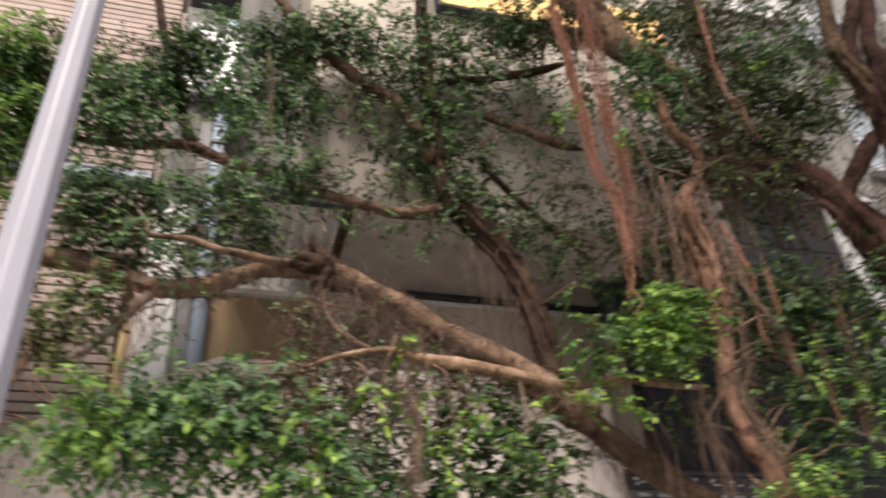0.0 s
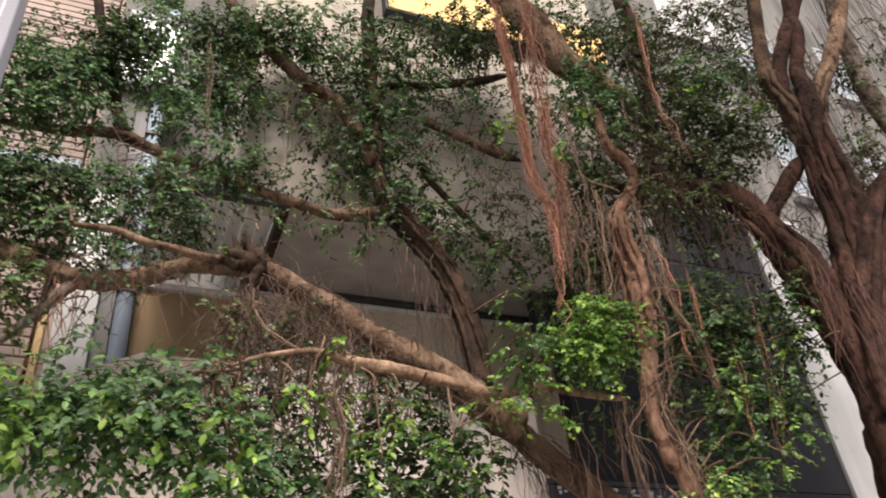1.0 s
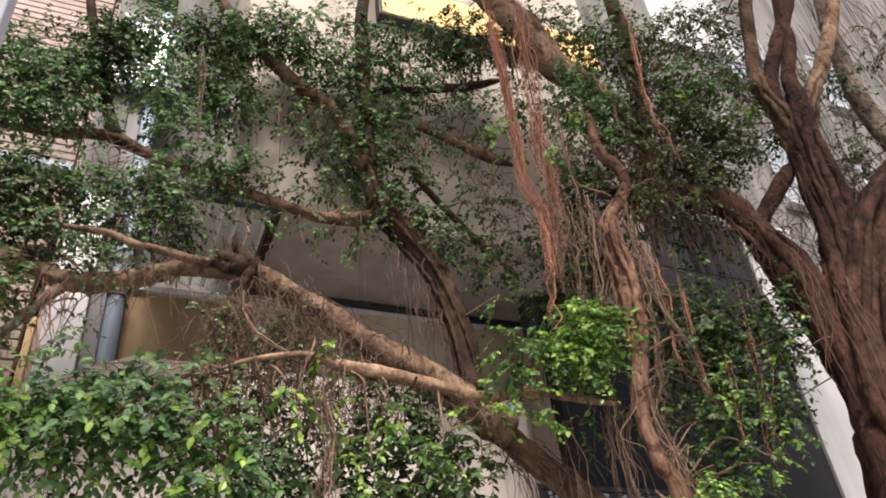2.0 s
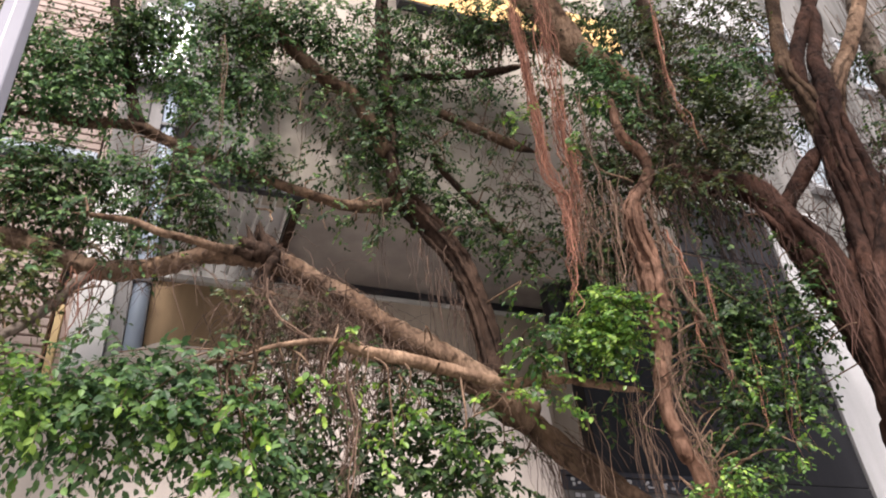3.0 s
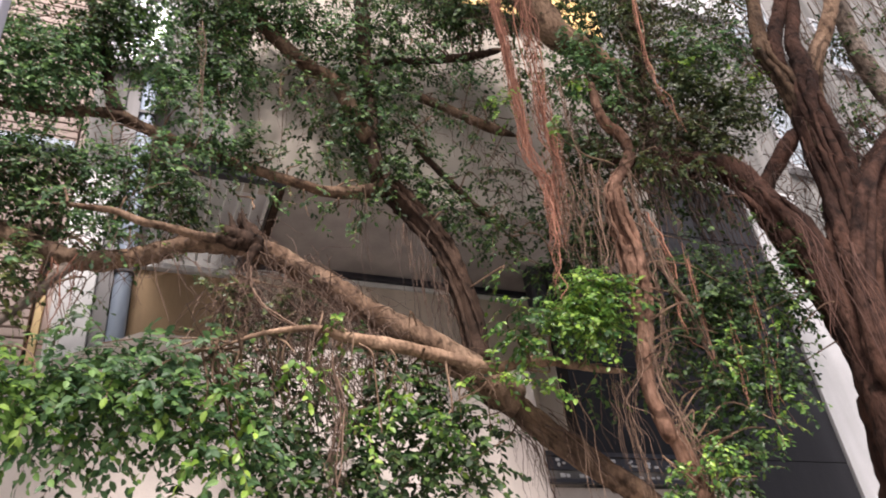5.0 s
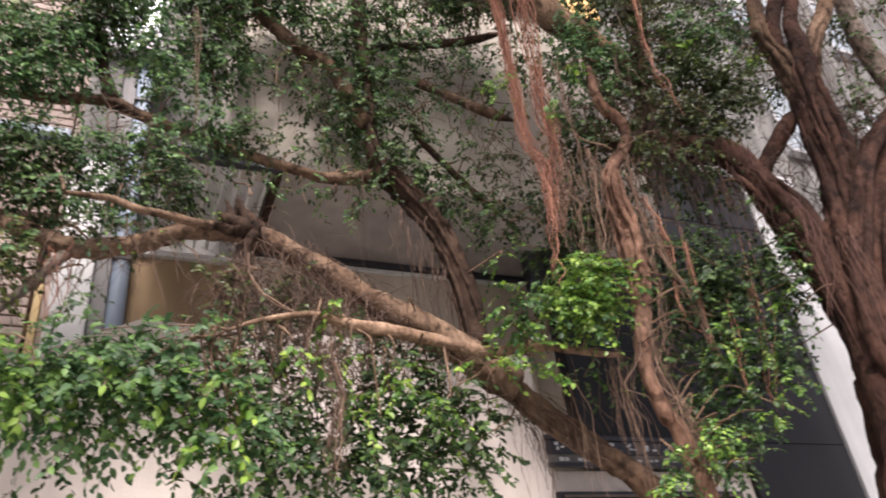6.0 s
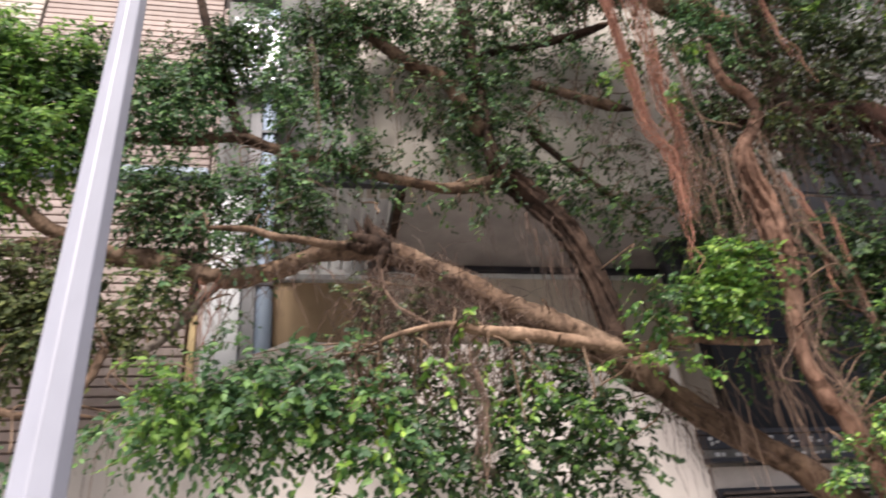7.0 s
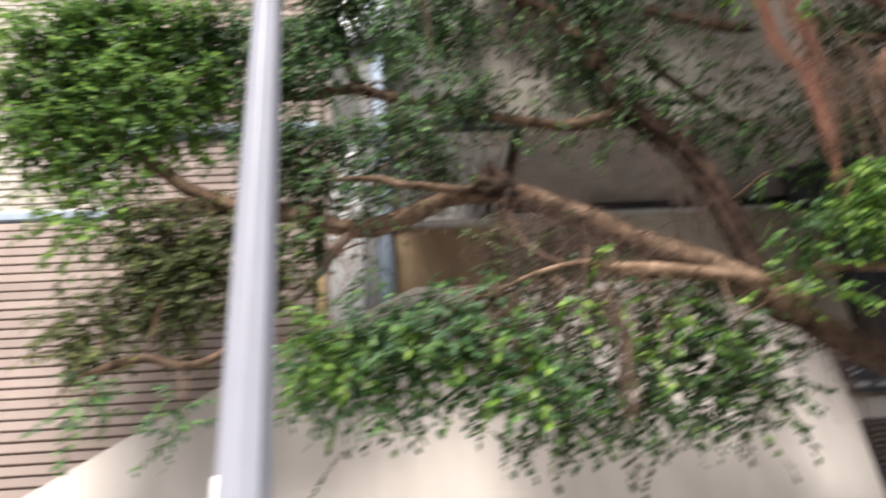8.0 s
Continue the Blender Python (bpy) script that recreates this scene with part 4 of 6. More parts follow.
veil((4.30, 4.29, 5.89), (4.89, 4.07, 5.70), 1.61, 10, 0.0039, ROOT_DARK)
veil((2.56, 5.03, 4.05), (3.01, 4.92, 3.61), 0.66, 14, 0.0031, ROOT_BROWN)
veil((1.08, 5.13, 5.06), (1.80, 5.13, 4.57), 0.63, 40, 0.0032, ROOT_BROWN)
veil((4.75, 3.91, 5.67), (5.12, 3.77, 4.86), 1.00, 16, 0.0048, ROOT_RED)
veil((4.42, 4.46, 6.12), (5.12, 4.20, 5.88), 1.19, 20, 0.0045, ROOT_DARK)
veil((5.50, 3.53, 6.11), (5.62, 3.49, 5.20), 1.86, 18, 0.0034, ROOT_RED)
veil((1.68, 5.34, 6.08), (2.27, 5.34, 5.86), 1.10, 14, 0.0039, ROOT_BROWN)
veil((2.90, 5.00, 3.83), (3.07, 4.95, 3.63), 0.79, 10, 0.0034, ROOT_BROWN)
veil((3.27, 4.56, 5.83), (4.13, 4.24, 5.82), 1.46, 20, 0.0046, ROOT_TAN)
veil((3.37, 4.68, 6.02), (4.34, 4.33, 5.93), 1.71, 22, 0.0045, ROOT_DARK)
veil((4.26, 4.41, 5.91), (4.97, 4.15, 5.78), 1.36, 9, 0.0044, ROOT_DARK)
veil((6.29, 3.99, 8.98), (8.01, 3.36, 8.70), 3.12, 50, 0.0032, ROOT_BROWN)
veil((5.68, 3.36, 6.25), (6.66, 3.00, 6.12), 2.40, 28, 0.0034, ROOT_RED)
veil((4.92, 3.64, 5.19), (5.08, 3.58, 4.62), 1.66, 14, 0.0034, ROOT_RED)
veil((4.75, 3.27, 4.57), (5.24, 3.10, 4.14), 2.44, 24, 0.0034, ROOT_RED)
veil((-1.99, 5.18, 5.19), (-1.45, 5.18, 5.22), 1.37, 26, 0.0035, ROOT_BROWN)
veil((-1.19, 5.04, 3.69), (-0.92, 5.04, 3.72), 0.75, 8, 0.0031, ROOT_TAN)
veil((-0.59, 5.22, 4.92), (-0.43, 5.22, 4.95), 0.73, 14, 0.0041, ROOT_PINK)
veil((0.20, 5.34, 7.77), (0.68, 5.34, 8.19), 1.19, 14, 0.0035, ROOT_BROWN)
strand([(3.67, 4.20, 4.40), (3.62, 4.22, 3.97), (3.67, 4.20, 3.55), (3.75, 4.17, 3.20), (3.82, 4.14, 2.82)], 10, 0.037, 0.0039, ROOT_TAN)
veil((7.47, 3.88, 10.04), (8.76, 3.41, 9.74), 4.51, 36, 0.0036, ROOT_BROWN)
veil((6.14, 4.36, 8.73), (7.43, 3.89, 9.10), 2.80, 50, 0.0037, ROOT_BROWN)
veil((4.00, 4.10, 5.78), (4.88, 4.00, 5.92), 0.75, 40, 0.0050, ROOT_DARK)

# bare twigs
tangle((1.17, 5.13, 4.70), (0.48, 0.26), 70, ROOT_BROWN)
tangle((0.70, 5.13, 4.75), (0.26, 0.26), 40, ROOT_BROWN)
tangle((1.62, 5.13, 4.71), (0.32, 0.21), 40, ROOT_BROWN)
tangle((0.99, 5.04, 4.11), (0.38, 0.30), 60, ROOT_BROWN)
tangle((1.57, 5.04, 4.07), (0.30, 0.25), 50, ROOT_BROWN)
tangle((0.07, 5.22, 5.80), (0.58, 0.34), 60, ROOT_BROWN)
tangle((-0.73, 5.22, 5.53), (0.47, 0.34), 50, ROOT_BROWN)
tangle((-0.15, 5.27, 6.23), (0.40, 0.30), 50, ROOT_BROWN)
tangle((0.69, 5.34, 7.93), (0.48, 0.35), 50, ROOT_BROWN)
tangle((2.88, 5.27, 8.66), (0.60, 0.47), 60, ROOT_BROWN)
tangle((2.91, 5.22, 7.36), (0.42, 0.43), 50, ROOT_BROWN)
tangle((4.40, 4.36, 7.15), (0.36, 0.50), 120, ROOT_BROWN)
tangle((4.52, 4.32, 6.52), (0.46, 0.34), 120, ROOT_BROWN)
tangle((4.68, 4.26, 7.63), (0.38, 0.45), 80, ROOT_BROWN)
tangle((0.86, 5.20, 5.29), (0.19, 0.20), 50, ROOT_BROWN)
tangle((0.05, 5.22, 5.18), (0.55, 0.10), 40, ROOT_BROWN)
tangle((1.18, 5.18, 5.10), (0.28, 0.16), 30, ROOT_BROWN)
tangle((3.98, 4.40, 6.47), (0.33, 0.39), 60, ROOT_BROWN)
tangle((3.74, 4.60, 6.82), (0.34, 0.47), 60, ROOT_BROWN)
tangle((4.30, 4.61, 8.36), (0.47, 0.31), 40, ROOT_BROWN)
tangle((5.77, 3.54, 5.71), (0.34, 0.47), 120, ROOT_RED)
tangle((5.62, 3.81, 5.97), (0.35, 0.41), 50, ROOT_RED)
tangle((6.15, 3.83, 7.69), (0.55, 0.64), 60, ROOT_BROWN)
tangle((7.00, 3.73, 7.67), (0.43, 0.59), 60, ROOT_BROWN)
tangle((1.43, 5.34, 7.17), (0.34, 0.27), 40, ROOT_BROWN)
tangle((3.76, 4.32, 4.09), (0.23, 0.32), 40, ROOT_BROWN)
tangle((-0.49, 5.22, 4.79), (0.13, 0.21), 12, ROOT_BROWN)
tangle((4.95, 4.26, 6.00), (0.34, 0.20), 40, ROOT_BROWN)
tangle((3.22, 5.04, 6.50), (0.28, 0.40), 40, ROOT_BROWN)
tangle((0.70, 5.00, 4.20), (0.37, 0.19), 60, ROOT_BROWN)
tangle((1.31, 5.00, 4.16), (0.46, 0.25), 90, ROOT_BROWN)
tangle((2.02, 5.04, 4.15), (0.35, 0.16), 50, ROOT_BROWN)
tangle((1.08, 5.09, 4.42), (0.34, 0.21), 60, ROOT_BROWN)

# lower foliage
foliage((0.79, 5.04, 4.19), (0.25, 0.20), 1.00, 0.062, LEAF_DARK_SHADED)
foliage((1.15, 5.04, 3.95), (0.25, 0.25), 1.00, 0.061, LEAF_DARK_SHADED)
foliage((1.48, 5.04, 3.88), (0.21, 0.30), 1.00, 0.061, LEAF_DARK_SHADED)
foliage((2.03, 5.04, 4.30), (0.27, 0.14), 1.00, 0.061, LEAF_DARK_SHADED)
foliage((1.58, 5.04, 4.26), (0.26, 0.15), 0.60, 0.061, LEAF_DARK_SHADED)
foliage((0.58, 5.04, 4.35), (0.25, 0.13), 0.70, 0.062, LEAF_DARK_SHADED)
foliage((-0.66, 4.80, 3.71), (0.23, 0.20), 2.60, 0.069, LEAF)
foliage((-0.62, 4.80, 3.66), (0.19, 0.15), 2.60, 0.069, LEAF)
foliage((-0.47, 4.80, 3.87), (0.27, 0.18), 2.60, 0.069, LEAF)
foliage((-0.20, 4.80, 3.78), (0.31, 0.27), 2.60, 0.069, LEAF)
foliage((0.11, 4.80, 3.96), (0.27, 0.23), 2.60, 0.069, LEAF)
foliage((-0.14, 4.80, 3.59), (0.30, 0.20), 2.60, 0.069, LEAF)
foliage((0.20, 4.80, 3.73), (0.31, 0.20), 2.60, 0.069, LEAF)
foliage((0.41, 4.80, 3.97), (0.23, 0.23), 2.08, 0.069, LEAF)
foliage((-0.28, 4.80, 3.47), (0.16, 0.18), 2.08, 0.069, LEAF)
foliage((-0.02, 4.80, 3.52), (0.15, 0.16), 0.55, 0.069, LEAF)
foliage((0.58, 4.80, 3.72), (0.23, 0.27), 1.82, 0.069, LEAF)
foliage((0.47, 4.80, 3.55), (0.23, 0.20), 2.08, 0.069, LEAF)
foliage((0.64, 4.80, 3.37), (0.21, 0.13), 2.08, 0.069, LEAF)
foliage((0.34, 4.80, 3.46), (0.11, 0.16), 1.30, 0.069, LEAF)
foliage((-0.71, 4.80, 3.51), (0.08, 0.12), 1.04, 0.069, LEAF)
foliage((0.79, 4.80, 3.52), (0.19, 0.22), 1.82, 0.069, LEAF)
foliage((-0.11, 4.80, 4.06), (0.20, 0.14), 2.08, 0.069, LEAF)
foliage((0.74, 4.80, 3.34), (0.19, 0.16), 1.82, 0.069, LEAF)
foliage((1.00, 5.04, 3.78), (0.20, 0.29), 1.80, 0.066, LEAF_DARK_SHADED)
foliage((1.08, 5.04, 3.42), (0.24, 0.28), 1.80, 0.066, LEAF_DARK_SHADED)
foliage((1.31, 5.04, 3.31), (0.20, 0.19), 1.80, 0.065, LEAF_DARK_SHADED)
foliage((1.68, 5.04, 3.73), (0.21, 0.35), 1.80, 0.065, LEAF_DARK_SHADED)
foliage((1.88, 5.04, 3.45), (0.29, 0.29), 1.80, 0.065, LEAF_DARK_SHADED)
foliage((2.01, 5.04, 4.01), (0.26, 0.26), 1.80, 0.065, LEAF_DARK_SHADED)
foliage((2.32, 5.04, 3.94), (0.22, 0.21), 1.80, 0.065, LEAF_DARK_SHADED)
foliage((2.28, 5.04, 3.59), (0.26, 0.25), 1.80, 0.065, LEAF_DARK_SHADED)
foliage((2.56, 5.01, 3.76), (0.18, 0.26), 1.80, 0.066, LEAF_DARK_SHADED)
foliage((2.46, 5.03, 3.38), (0.17, 0.20), 1.80, 0.066, LEAF_DARK_SHADED)
foliage((1.62, 5.04, 3.32), (0.24, 0.19), 1.80, 0.065, LEAF_DARK_SHADED)
foliage((1.15, 5.04, 4.17), (0.21, 0.20), 1.08, 0.065, LEAF_DARK_SHADED)
foliage((1.75, 5.04, 4.22), (0.26, 0.15), 1.08, 0.065, LEAF_DARK_SHADED)
foliage((2.03, 5.04, 3.29), (0.25, 0.20), 1.80, 0.065, LEAF_DARK_SHADED)
foliage((3.22, 4.26, 4.56), (0.26, 0.17), 3.40, 0.043, LEAF_YOUNG, 100)
foliage((3.06, 4.31, 4.37), (0.24, 0.17), 3.40, 0.043, LEAF_YOUNG, 100)
foliage((3.25, 4.25, 4.28), (0.22, 0.15), 3.40, 0.043, LEAF_YOUNG, 100)
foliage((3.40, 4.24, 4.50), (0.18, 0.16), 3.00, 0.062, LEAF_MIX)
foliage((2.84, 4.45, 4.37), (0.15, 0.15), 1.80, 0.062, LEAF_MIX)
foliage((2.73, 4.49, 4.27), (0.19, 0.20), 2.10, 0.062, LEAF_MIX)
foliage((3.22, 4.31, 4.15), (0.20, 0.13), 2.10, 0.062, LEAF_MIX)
foliage((1.33, 4.65, 4.34), (0.12, 0.09), 1.44, 0.056, LEAF_YOUNG)
foliage((1.38, 4.65, 3.93), (0.09, 0.08), 1.44, 0.056, LEAF_YOUNG)
foliage((2.48, 4.58, 3.94), (0.15, 0.09), 1.80, 0.056, LEAF_YOUNG)
foliage((2.76, 4.48, 3.84), (0.14, 0.09), 1.80, 0.056, LEAF_YOUNG)
foliage((0.64, 4.65, 3.68), (0.10, 0.11), 1.80, 0.071, LEAF_YOUNG)
foliage((1.03, 4.65, 3.99), (0.12, 0.08), 1.08, 0.071, LEAF_YOUNG)
foliage((0.65, 4.65, 3.45), (0.15, 0.06), 0.90, 0.071, LEAF_YOUNG)
foliage((1.79, 4.65, 3.75), (0.10, 0.11), 0.90, 0.056, LEAF_YOUNG)
foliage((1.59, 4.65, 3.52), (0.10, 0.07), 0.72, 0.056, LEAF_YOUNG)
foliage((2.06, 4.65, 3.59), (0.10, 0.07), 1.08, 0.056, LEAF_YOUNG)
foliage((1.73, 4.65, 3.86), (0.08, 0.05), 0.72, 0.056, LEAF_YOUNG)
foliage((2.79, 4.47, 4.03), (0.13, 0.05), 0.90, 0.056, LEAF_YOUNG)
foliage((4.18, 4.07, 4.46), (0.33, 0.22), 0.68, 0.050, LEAF_DARK_SHADED)
foliage((4.33, 4.01, 4.68), (0.29, 0.17), 0.77, 0.050, LEAF_DARK_SHADED)
foliage((4.17, 4.07, 4.00), (0.23, 0.27), 0.85, 0.050, LEAF_DARK_SHADED)
foliage((4.25, 4.04, 3.76), (0.23, 0.21), 0.85, 0.050, LEAF_MIX)
foliage((4.32, 4.01, 3.49), (0.18, 0.21), 0.60, 0.050, LEAF_MIX)
foliage((4.59, 3.92, 3.68), (0.21, 0.12), 0.51, 0.050, LEAF_DARK_SHADED)
foliage((4.05, 4.11, 3.35), (0.26, 0.18), 0.68, 0.050, LEAF_DARK_SHADED)
foliage((3.87, 4.18, 3.13), (0.26, 0.17), 0.85, 0.050, LEAF_MIX)
foliage((4.15, 4.08, 3.18), (0.16, 0.10), 0.60, 0.050, LEAF_DARK_SHADED)
foliage((3.97, 4.14, 3.74), (0.18, 0.21), 0.43, 0.050, LEAF_DARK_SHADED)
foliage((4.68, 3.88, 4.19), (0.11, 0.17), 0.77, 0.050, LEAF_MIX)
foliage((4.57, 3.93, 4.35), (0.24, 0.23), 0.60, 0.050, LEAF_DARK_SHADED)
foliage((3.78, 4.21, 3.46), (0.15, 0.15), 0.43, 0.050, LEAF_MIX)
foliage((4.04, 4.12, 3.07), (0.21, 0.10), 0.51, 0.050, LEAF_DARK_SHADED)
foliage((4.81, 3.83, 4.58), (0.20, 0.15), 0.77, 0.050, LEAF_MIX)
foliage((3.71, 4.24, 3.95), (0.18, 0.16), 0.43, 0.050, LEAF_DARK_SHADED)
foliage((-0.35, 5.27, 4.65), (0.21, 0.31), 0.45, 0.052, LEAF_DARK_SHADED)
foliage((-0.39, 5.27, 5.14), (0.27, 0.22), 0.45, 0.052, LEAF_DARK_SHADED)
foliage((-0.63, 5.27, 5.16), (0.24, 0.22), 0.45, 0.052, LEAF_DARK_SHADED)
# Front sprays take the brighter green in place of light on them.
foliage((-0.58, 4.65, 3.68), (0.22, 0.13), 1.30, 0.071, LEAF_SUNLIT)
foliage((-0.33, 4.65, 3.81), (0.19, 0.11), 1.30, 0.071, LEAF_SUNLIT)
foliage((-0.03, 4.65, 3.69), (0.22, 0.16), 1.30, 0.071, LEAF_SUNLIT)
foliage((0.25, 4.65, 3.75), (0.19, 0.13), 1.30, 0.071, LEAF_SUNLIT)
foliage((0.63, 4.65, 3.73), (0.15, 0.18), 1.04, 0.071, LEAF_SUNLIT)
foliage((-0.43, 4.65, 3.48), (0.15, 0.13), 1.04, 0.071, LEAF_SUNLIT)
foliage((0.44, 4.65, 3.57), (0.15, 0.13), 0.91, 0.071, LEAF_SUNLIT)
foliage((-0.36, 5.04, 3.28), (0.23, 0.21), 0.28, 0.062, LEAF_DARK_SHADED)
foliage((-0.19, 5.04, 3.43), (0.24, 0.18), 0.28, 0.062, LEAF_DARK_SHADED)
foliage((0.33, 5.04, 3.28), (0.19, 0.16), 0.28, 0.062, LEAF_DARK_SHADED)
foliage((0.54, 5.04, 3.17), (0.19, 0.14), 0.60, 0.062, LEAF_DARK_SHADED)
foliage((0.77, 5.04, 3.24), (0.23, 0.23), 0.60, 0.062, LEAF_DARK_SHADED)
foliage((1.26, 5.04, 3.50), (0.20, 0.29), 0.60, 0.061, LEAF_DARK_SHADED)
foliage((1.57, 5.04, 3.41), (0.24, 0.29), 0.60, 0.061, LEAF_DARK_SHADED)
foliage((1.86, 5.04, 3.66), (0.25, 0.25), 0.60, 0.061, LEAF_DARK_SHADED)
foliage((2.08, 5.04, 3.91), (0.26, 0.20), 0.60, 0.061, LEAF_DARK_SHADED)
foliage((2.18, 5.04, 3.56), (0.26, 0.30), 0.48, 0.061, LEAF_DARK_SHADED)
foliage((2.38, 5.04, 3.34), (0.17, 0.30), 0.42, 0.061, LEAF_DARK_SHADED)
foliage((2.16, 5.04, 3.11), (0.25, 0.15), 0.48, 0.061, LEAF_DARK_SHADED)
foliage((1.68, 5.04, 3.13), (0.24, 0.14), 0.42, 0.061, LEAF_DARK_SHADED)
foliage((1.30, 5.04, 3.15), (0.20, 0.14), 0.42, 0.061, LEAF_DARK_SHADED)
foliage((2.54, 5.01, 3.71), (0.17, 0.20), 0.48, 0.062, LEAF_DARK_SHADED)
foliage((1.05, 5.04, 3.76), (0.24, 0.24), 0.60, 0.062, LEAF_DARK_SHADED)
foliage((1.24, 5.04, 4.01), (0.25, 0.20), 0.48, 0.061, LEAF_DARK_SHADED)
foliage((1.53, 5.04, 4.01), (0.25, 0.20), 0.48, 0.061, LEAF_DARK_SHADED)
foliage((2.40, 5.04, 3.99), (0.22, 0.16), 0.60, 0.061, LEAF_DARK_SHADED)
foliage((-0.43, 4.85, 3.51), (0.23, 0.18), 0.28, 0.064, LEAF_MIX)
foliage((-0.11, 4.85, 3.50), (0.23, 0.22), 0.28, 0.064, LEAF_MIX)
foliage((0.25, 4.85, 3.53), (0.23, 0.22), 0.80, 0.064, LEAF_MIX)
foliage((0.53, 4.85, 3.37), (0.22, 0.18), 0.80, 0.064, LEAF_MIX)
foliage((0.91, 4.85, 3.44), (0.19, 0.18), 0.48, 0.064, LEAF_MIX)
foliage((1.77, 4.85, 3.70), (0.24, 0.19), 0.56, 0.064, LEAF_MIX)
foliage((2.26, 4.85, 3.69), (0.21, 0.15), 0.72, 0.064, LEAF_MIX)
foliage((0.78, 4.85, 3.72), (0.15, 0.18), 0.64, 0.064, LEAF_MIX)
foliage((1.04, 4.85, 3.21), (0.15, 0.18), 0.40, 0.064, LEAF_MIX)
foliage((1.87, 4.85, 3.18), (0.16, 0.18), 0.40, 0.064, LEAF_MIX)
foliage((4.19, 4.43, 5.04), (0.25, 0.24), 1.38, 0.052, LEAF_DARK_SHADED)
foliage((4.29, 4.40, 4.70), (0.30, 0.29), 1.38, 0.052, LEAF_DARK_SHADED)
foliage((4.07, 4.48, 4.40), (0.24, 0.28), 1.10, 0.052, LEAF_DARK_SHADED)
foliage((4.50, 4.32, 5.13), (0.26, 0.18), 1.38, 0.052, LEAF_DARK_SHADED)
foliage((3.91, 4.53, 4.11), (0.19, 0.22), 1.10, 0.052, LEAF_DARK_SHADED)
foliage((3.34, 4.75, 3.97), (0.27, 0.16), 0.60, 0.060, LEAF_DARK_SHADED)
foliage((4.41, 4.35, 3.78), (0.28, 0.28), 1.38, 0.052, LEAF_DARK_SHADED)
foliage((4.19, 4.44, 3.57), (0.28, 0.27), 1.38, 0.052, LEAF_DARK_SHADED)
foliage((4.28, 4.40, 3.22), (0.27, 0.22), 1.38, 0.052, LEAF_DARK_SHADED)
foliage((4.80, 4.21, 3.93), (0.20, 0.29), 0.97, 0.052, LEAF_DARK_SHADED)
# Near-black sprays behind the roots paint the shade of the gaps.
foliage((3.60, 4.81, 5.70), (0.21, 0.31), 2.00, 0.056, LEAF_DARK_SHADED)
foliage((3.74, 4.76, 5.37), (0.26, 0.30), 2.00, 0.056, LEAF_DARK_SHADED)
foliage((3.96, 4.68, 5.73), (0.21, 0.38), 1.60, 0.056, LEAF_DARK_SHADED)
foliage((3.78, 4.74, 6.08), (0.27, 0.26), 1.40, 0.056, LEAF_DARK_SHADED)
foliage((3.48, 4.85, 5.27), (0.20, 0.18), 2.00, 0.056, LEAF_DARK_SHADED)
foliage((3.31, 4.91, 5.11), (0.20, 0.23), 0.56, 0.056, LEAF_DARK_SHADED)
foliage((3.21, 5.07, 8.90), (0.41, 0.32), 1.10, 0.055, LEAF)
foliage((3.76, 4.96, 9.00), (0.35, 0.33), 1.10, 0.056, LEAF)
foliage((2.81, 5.13, 8.87), (0.34, 0.24), 0.77, 0.054, LEAF)
foliage((4.14, 4.82, 9.36), (0.36, 0.26), 1.10, 0.056, LEAF)
foliage((1.01, 5.20, 8.43), (0.32, 0.27), 1.10, 0.053, LEAF)
foliage((1.38, 5.20, 8.67), (0.32, 0.23), 1.10, 0.053, LEAF)
foliage((0.75, 5.20, 8.05), (0.31, 0.29), 1.10, 0.053, LEAF)
foliage((0.57, 5.20, 8.34), (0.31, 0.22), 1.10, 0.053, LEAF)
foliage((1.75, 5.20, 8.83), (0.32, 0.23), 0.88, 0.053, LEAF)
foliage((4.48, 4.70, 9.02), (0.36, 0.42), 1.10, 0.056, LEAF)
foliage((4.84, 4.57, 9.22), (0.37, 0.34), 0.88, 0.056, LEAF)
foliage((4.86, 4.19, 8.45), (0.34, 0.40), 0.95, 0.055, LEAF_OLIVE)
foliage((5.18, 4.07, 8.74), (0.35, 0.33), 0.95, 0.055, LEAF_OLIVE)
foliage((5.62, 3.91, 8.72), (0.36, 0.34), 0.95, 0.055, LEAF_OLIVE)
foliage((5.09, 4.11, 7.87), (0.33, 0.31), 1.35, 0.055, LEAF_OLIVE)
foliage((5.70, 3.89, 8.12), (0.27, 0.32), 0.81, 0.055, LEAF_OLIVE)
foliage((5.25, 4.05, 7.17), (0.25, 0.29), 1.44, 0.055, LEAF_OLIVE)
tangle((4.70, 4.35, 8.59), (0.48, 0.40), 50, ROOT_BROWN)
tangle((4.96, 4.26, 8.09), (0.46, 0.39), 50, ROOT_BROWN)
tangle((5.45, 4.08, 8.55), (0.49, 0.41), 50, ROOT_BROWN)
tangle((5.51, 4.06, 7.88), (0.47, 0.39), 50, ROOT_BROWN)
tangle((3.36, 4.84, 8.65), (0.46, 0.39), 50, ROOT_BROWN)
tangle((3.78, 4.69, 8.63), (0.47, 0.39), 50, ROOT_BROWN)
foliage((4.91, 3.90, 4.86), (0.20, 0.24), 1.72, 0.052, LEAF_DARK_SHADED)
foliage((4.89, 3.91, 4.48), (0.17, 0.20), 1.72, 0.052, LEAF_DARK_SHADED)
foliage((4.88, 3.92, 5.09), (0.16, 0.15), 0.73, 0.052, LEAF_DARK_SHADED)
foliage((4.98, 3.88, 4.37), (0.12, 0.18), 1.21, 0.052, LEAF_DARK_SHADED)
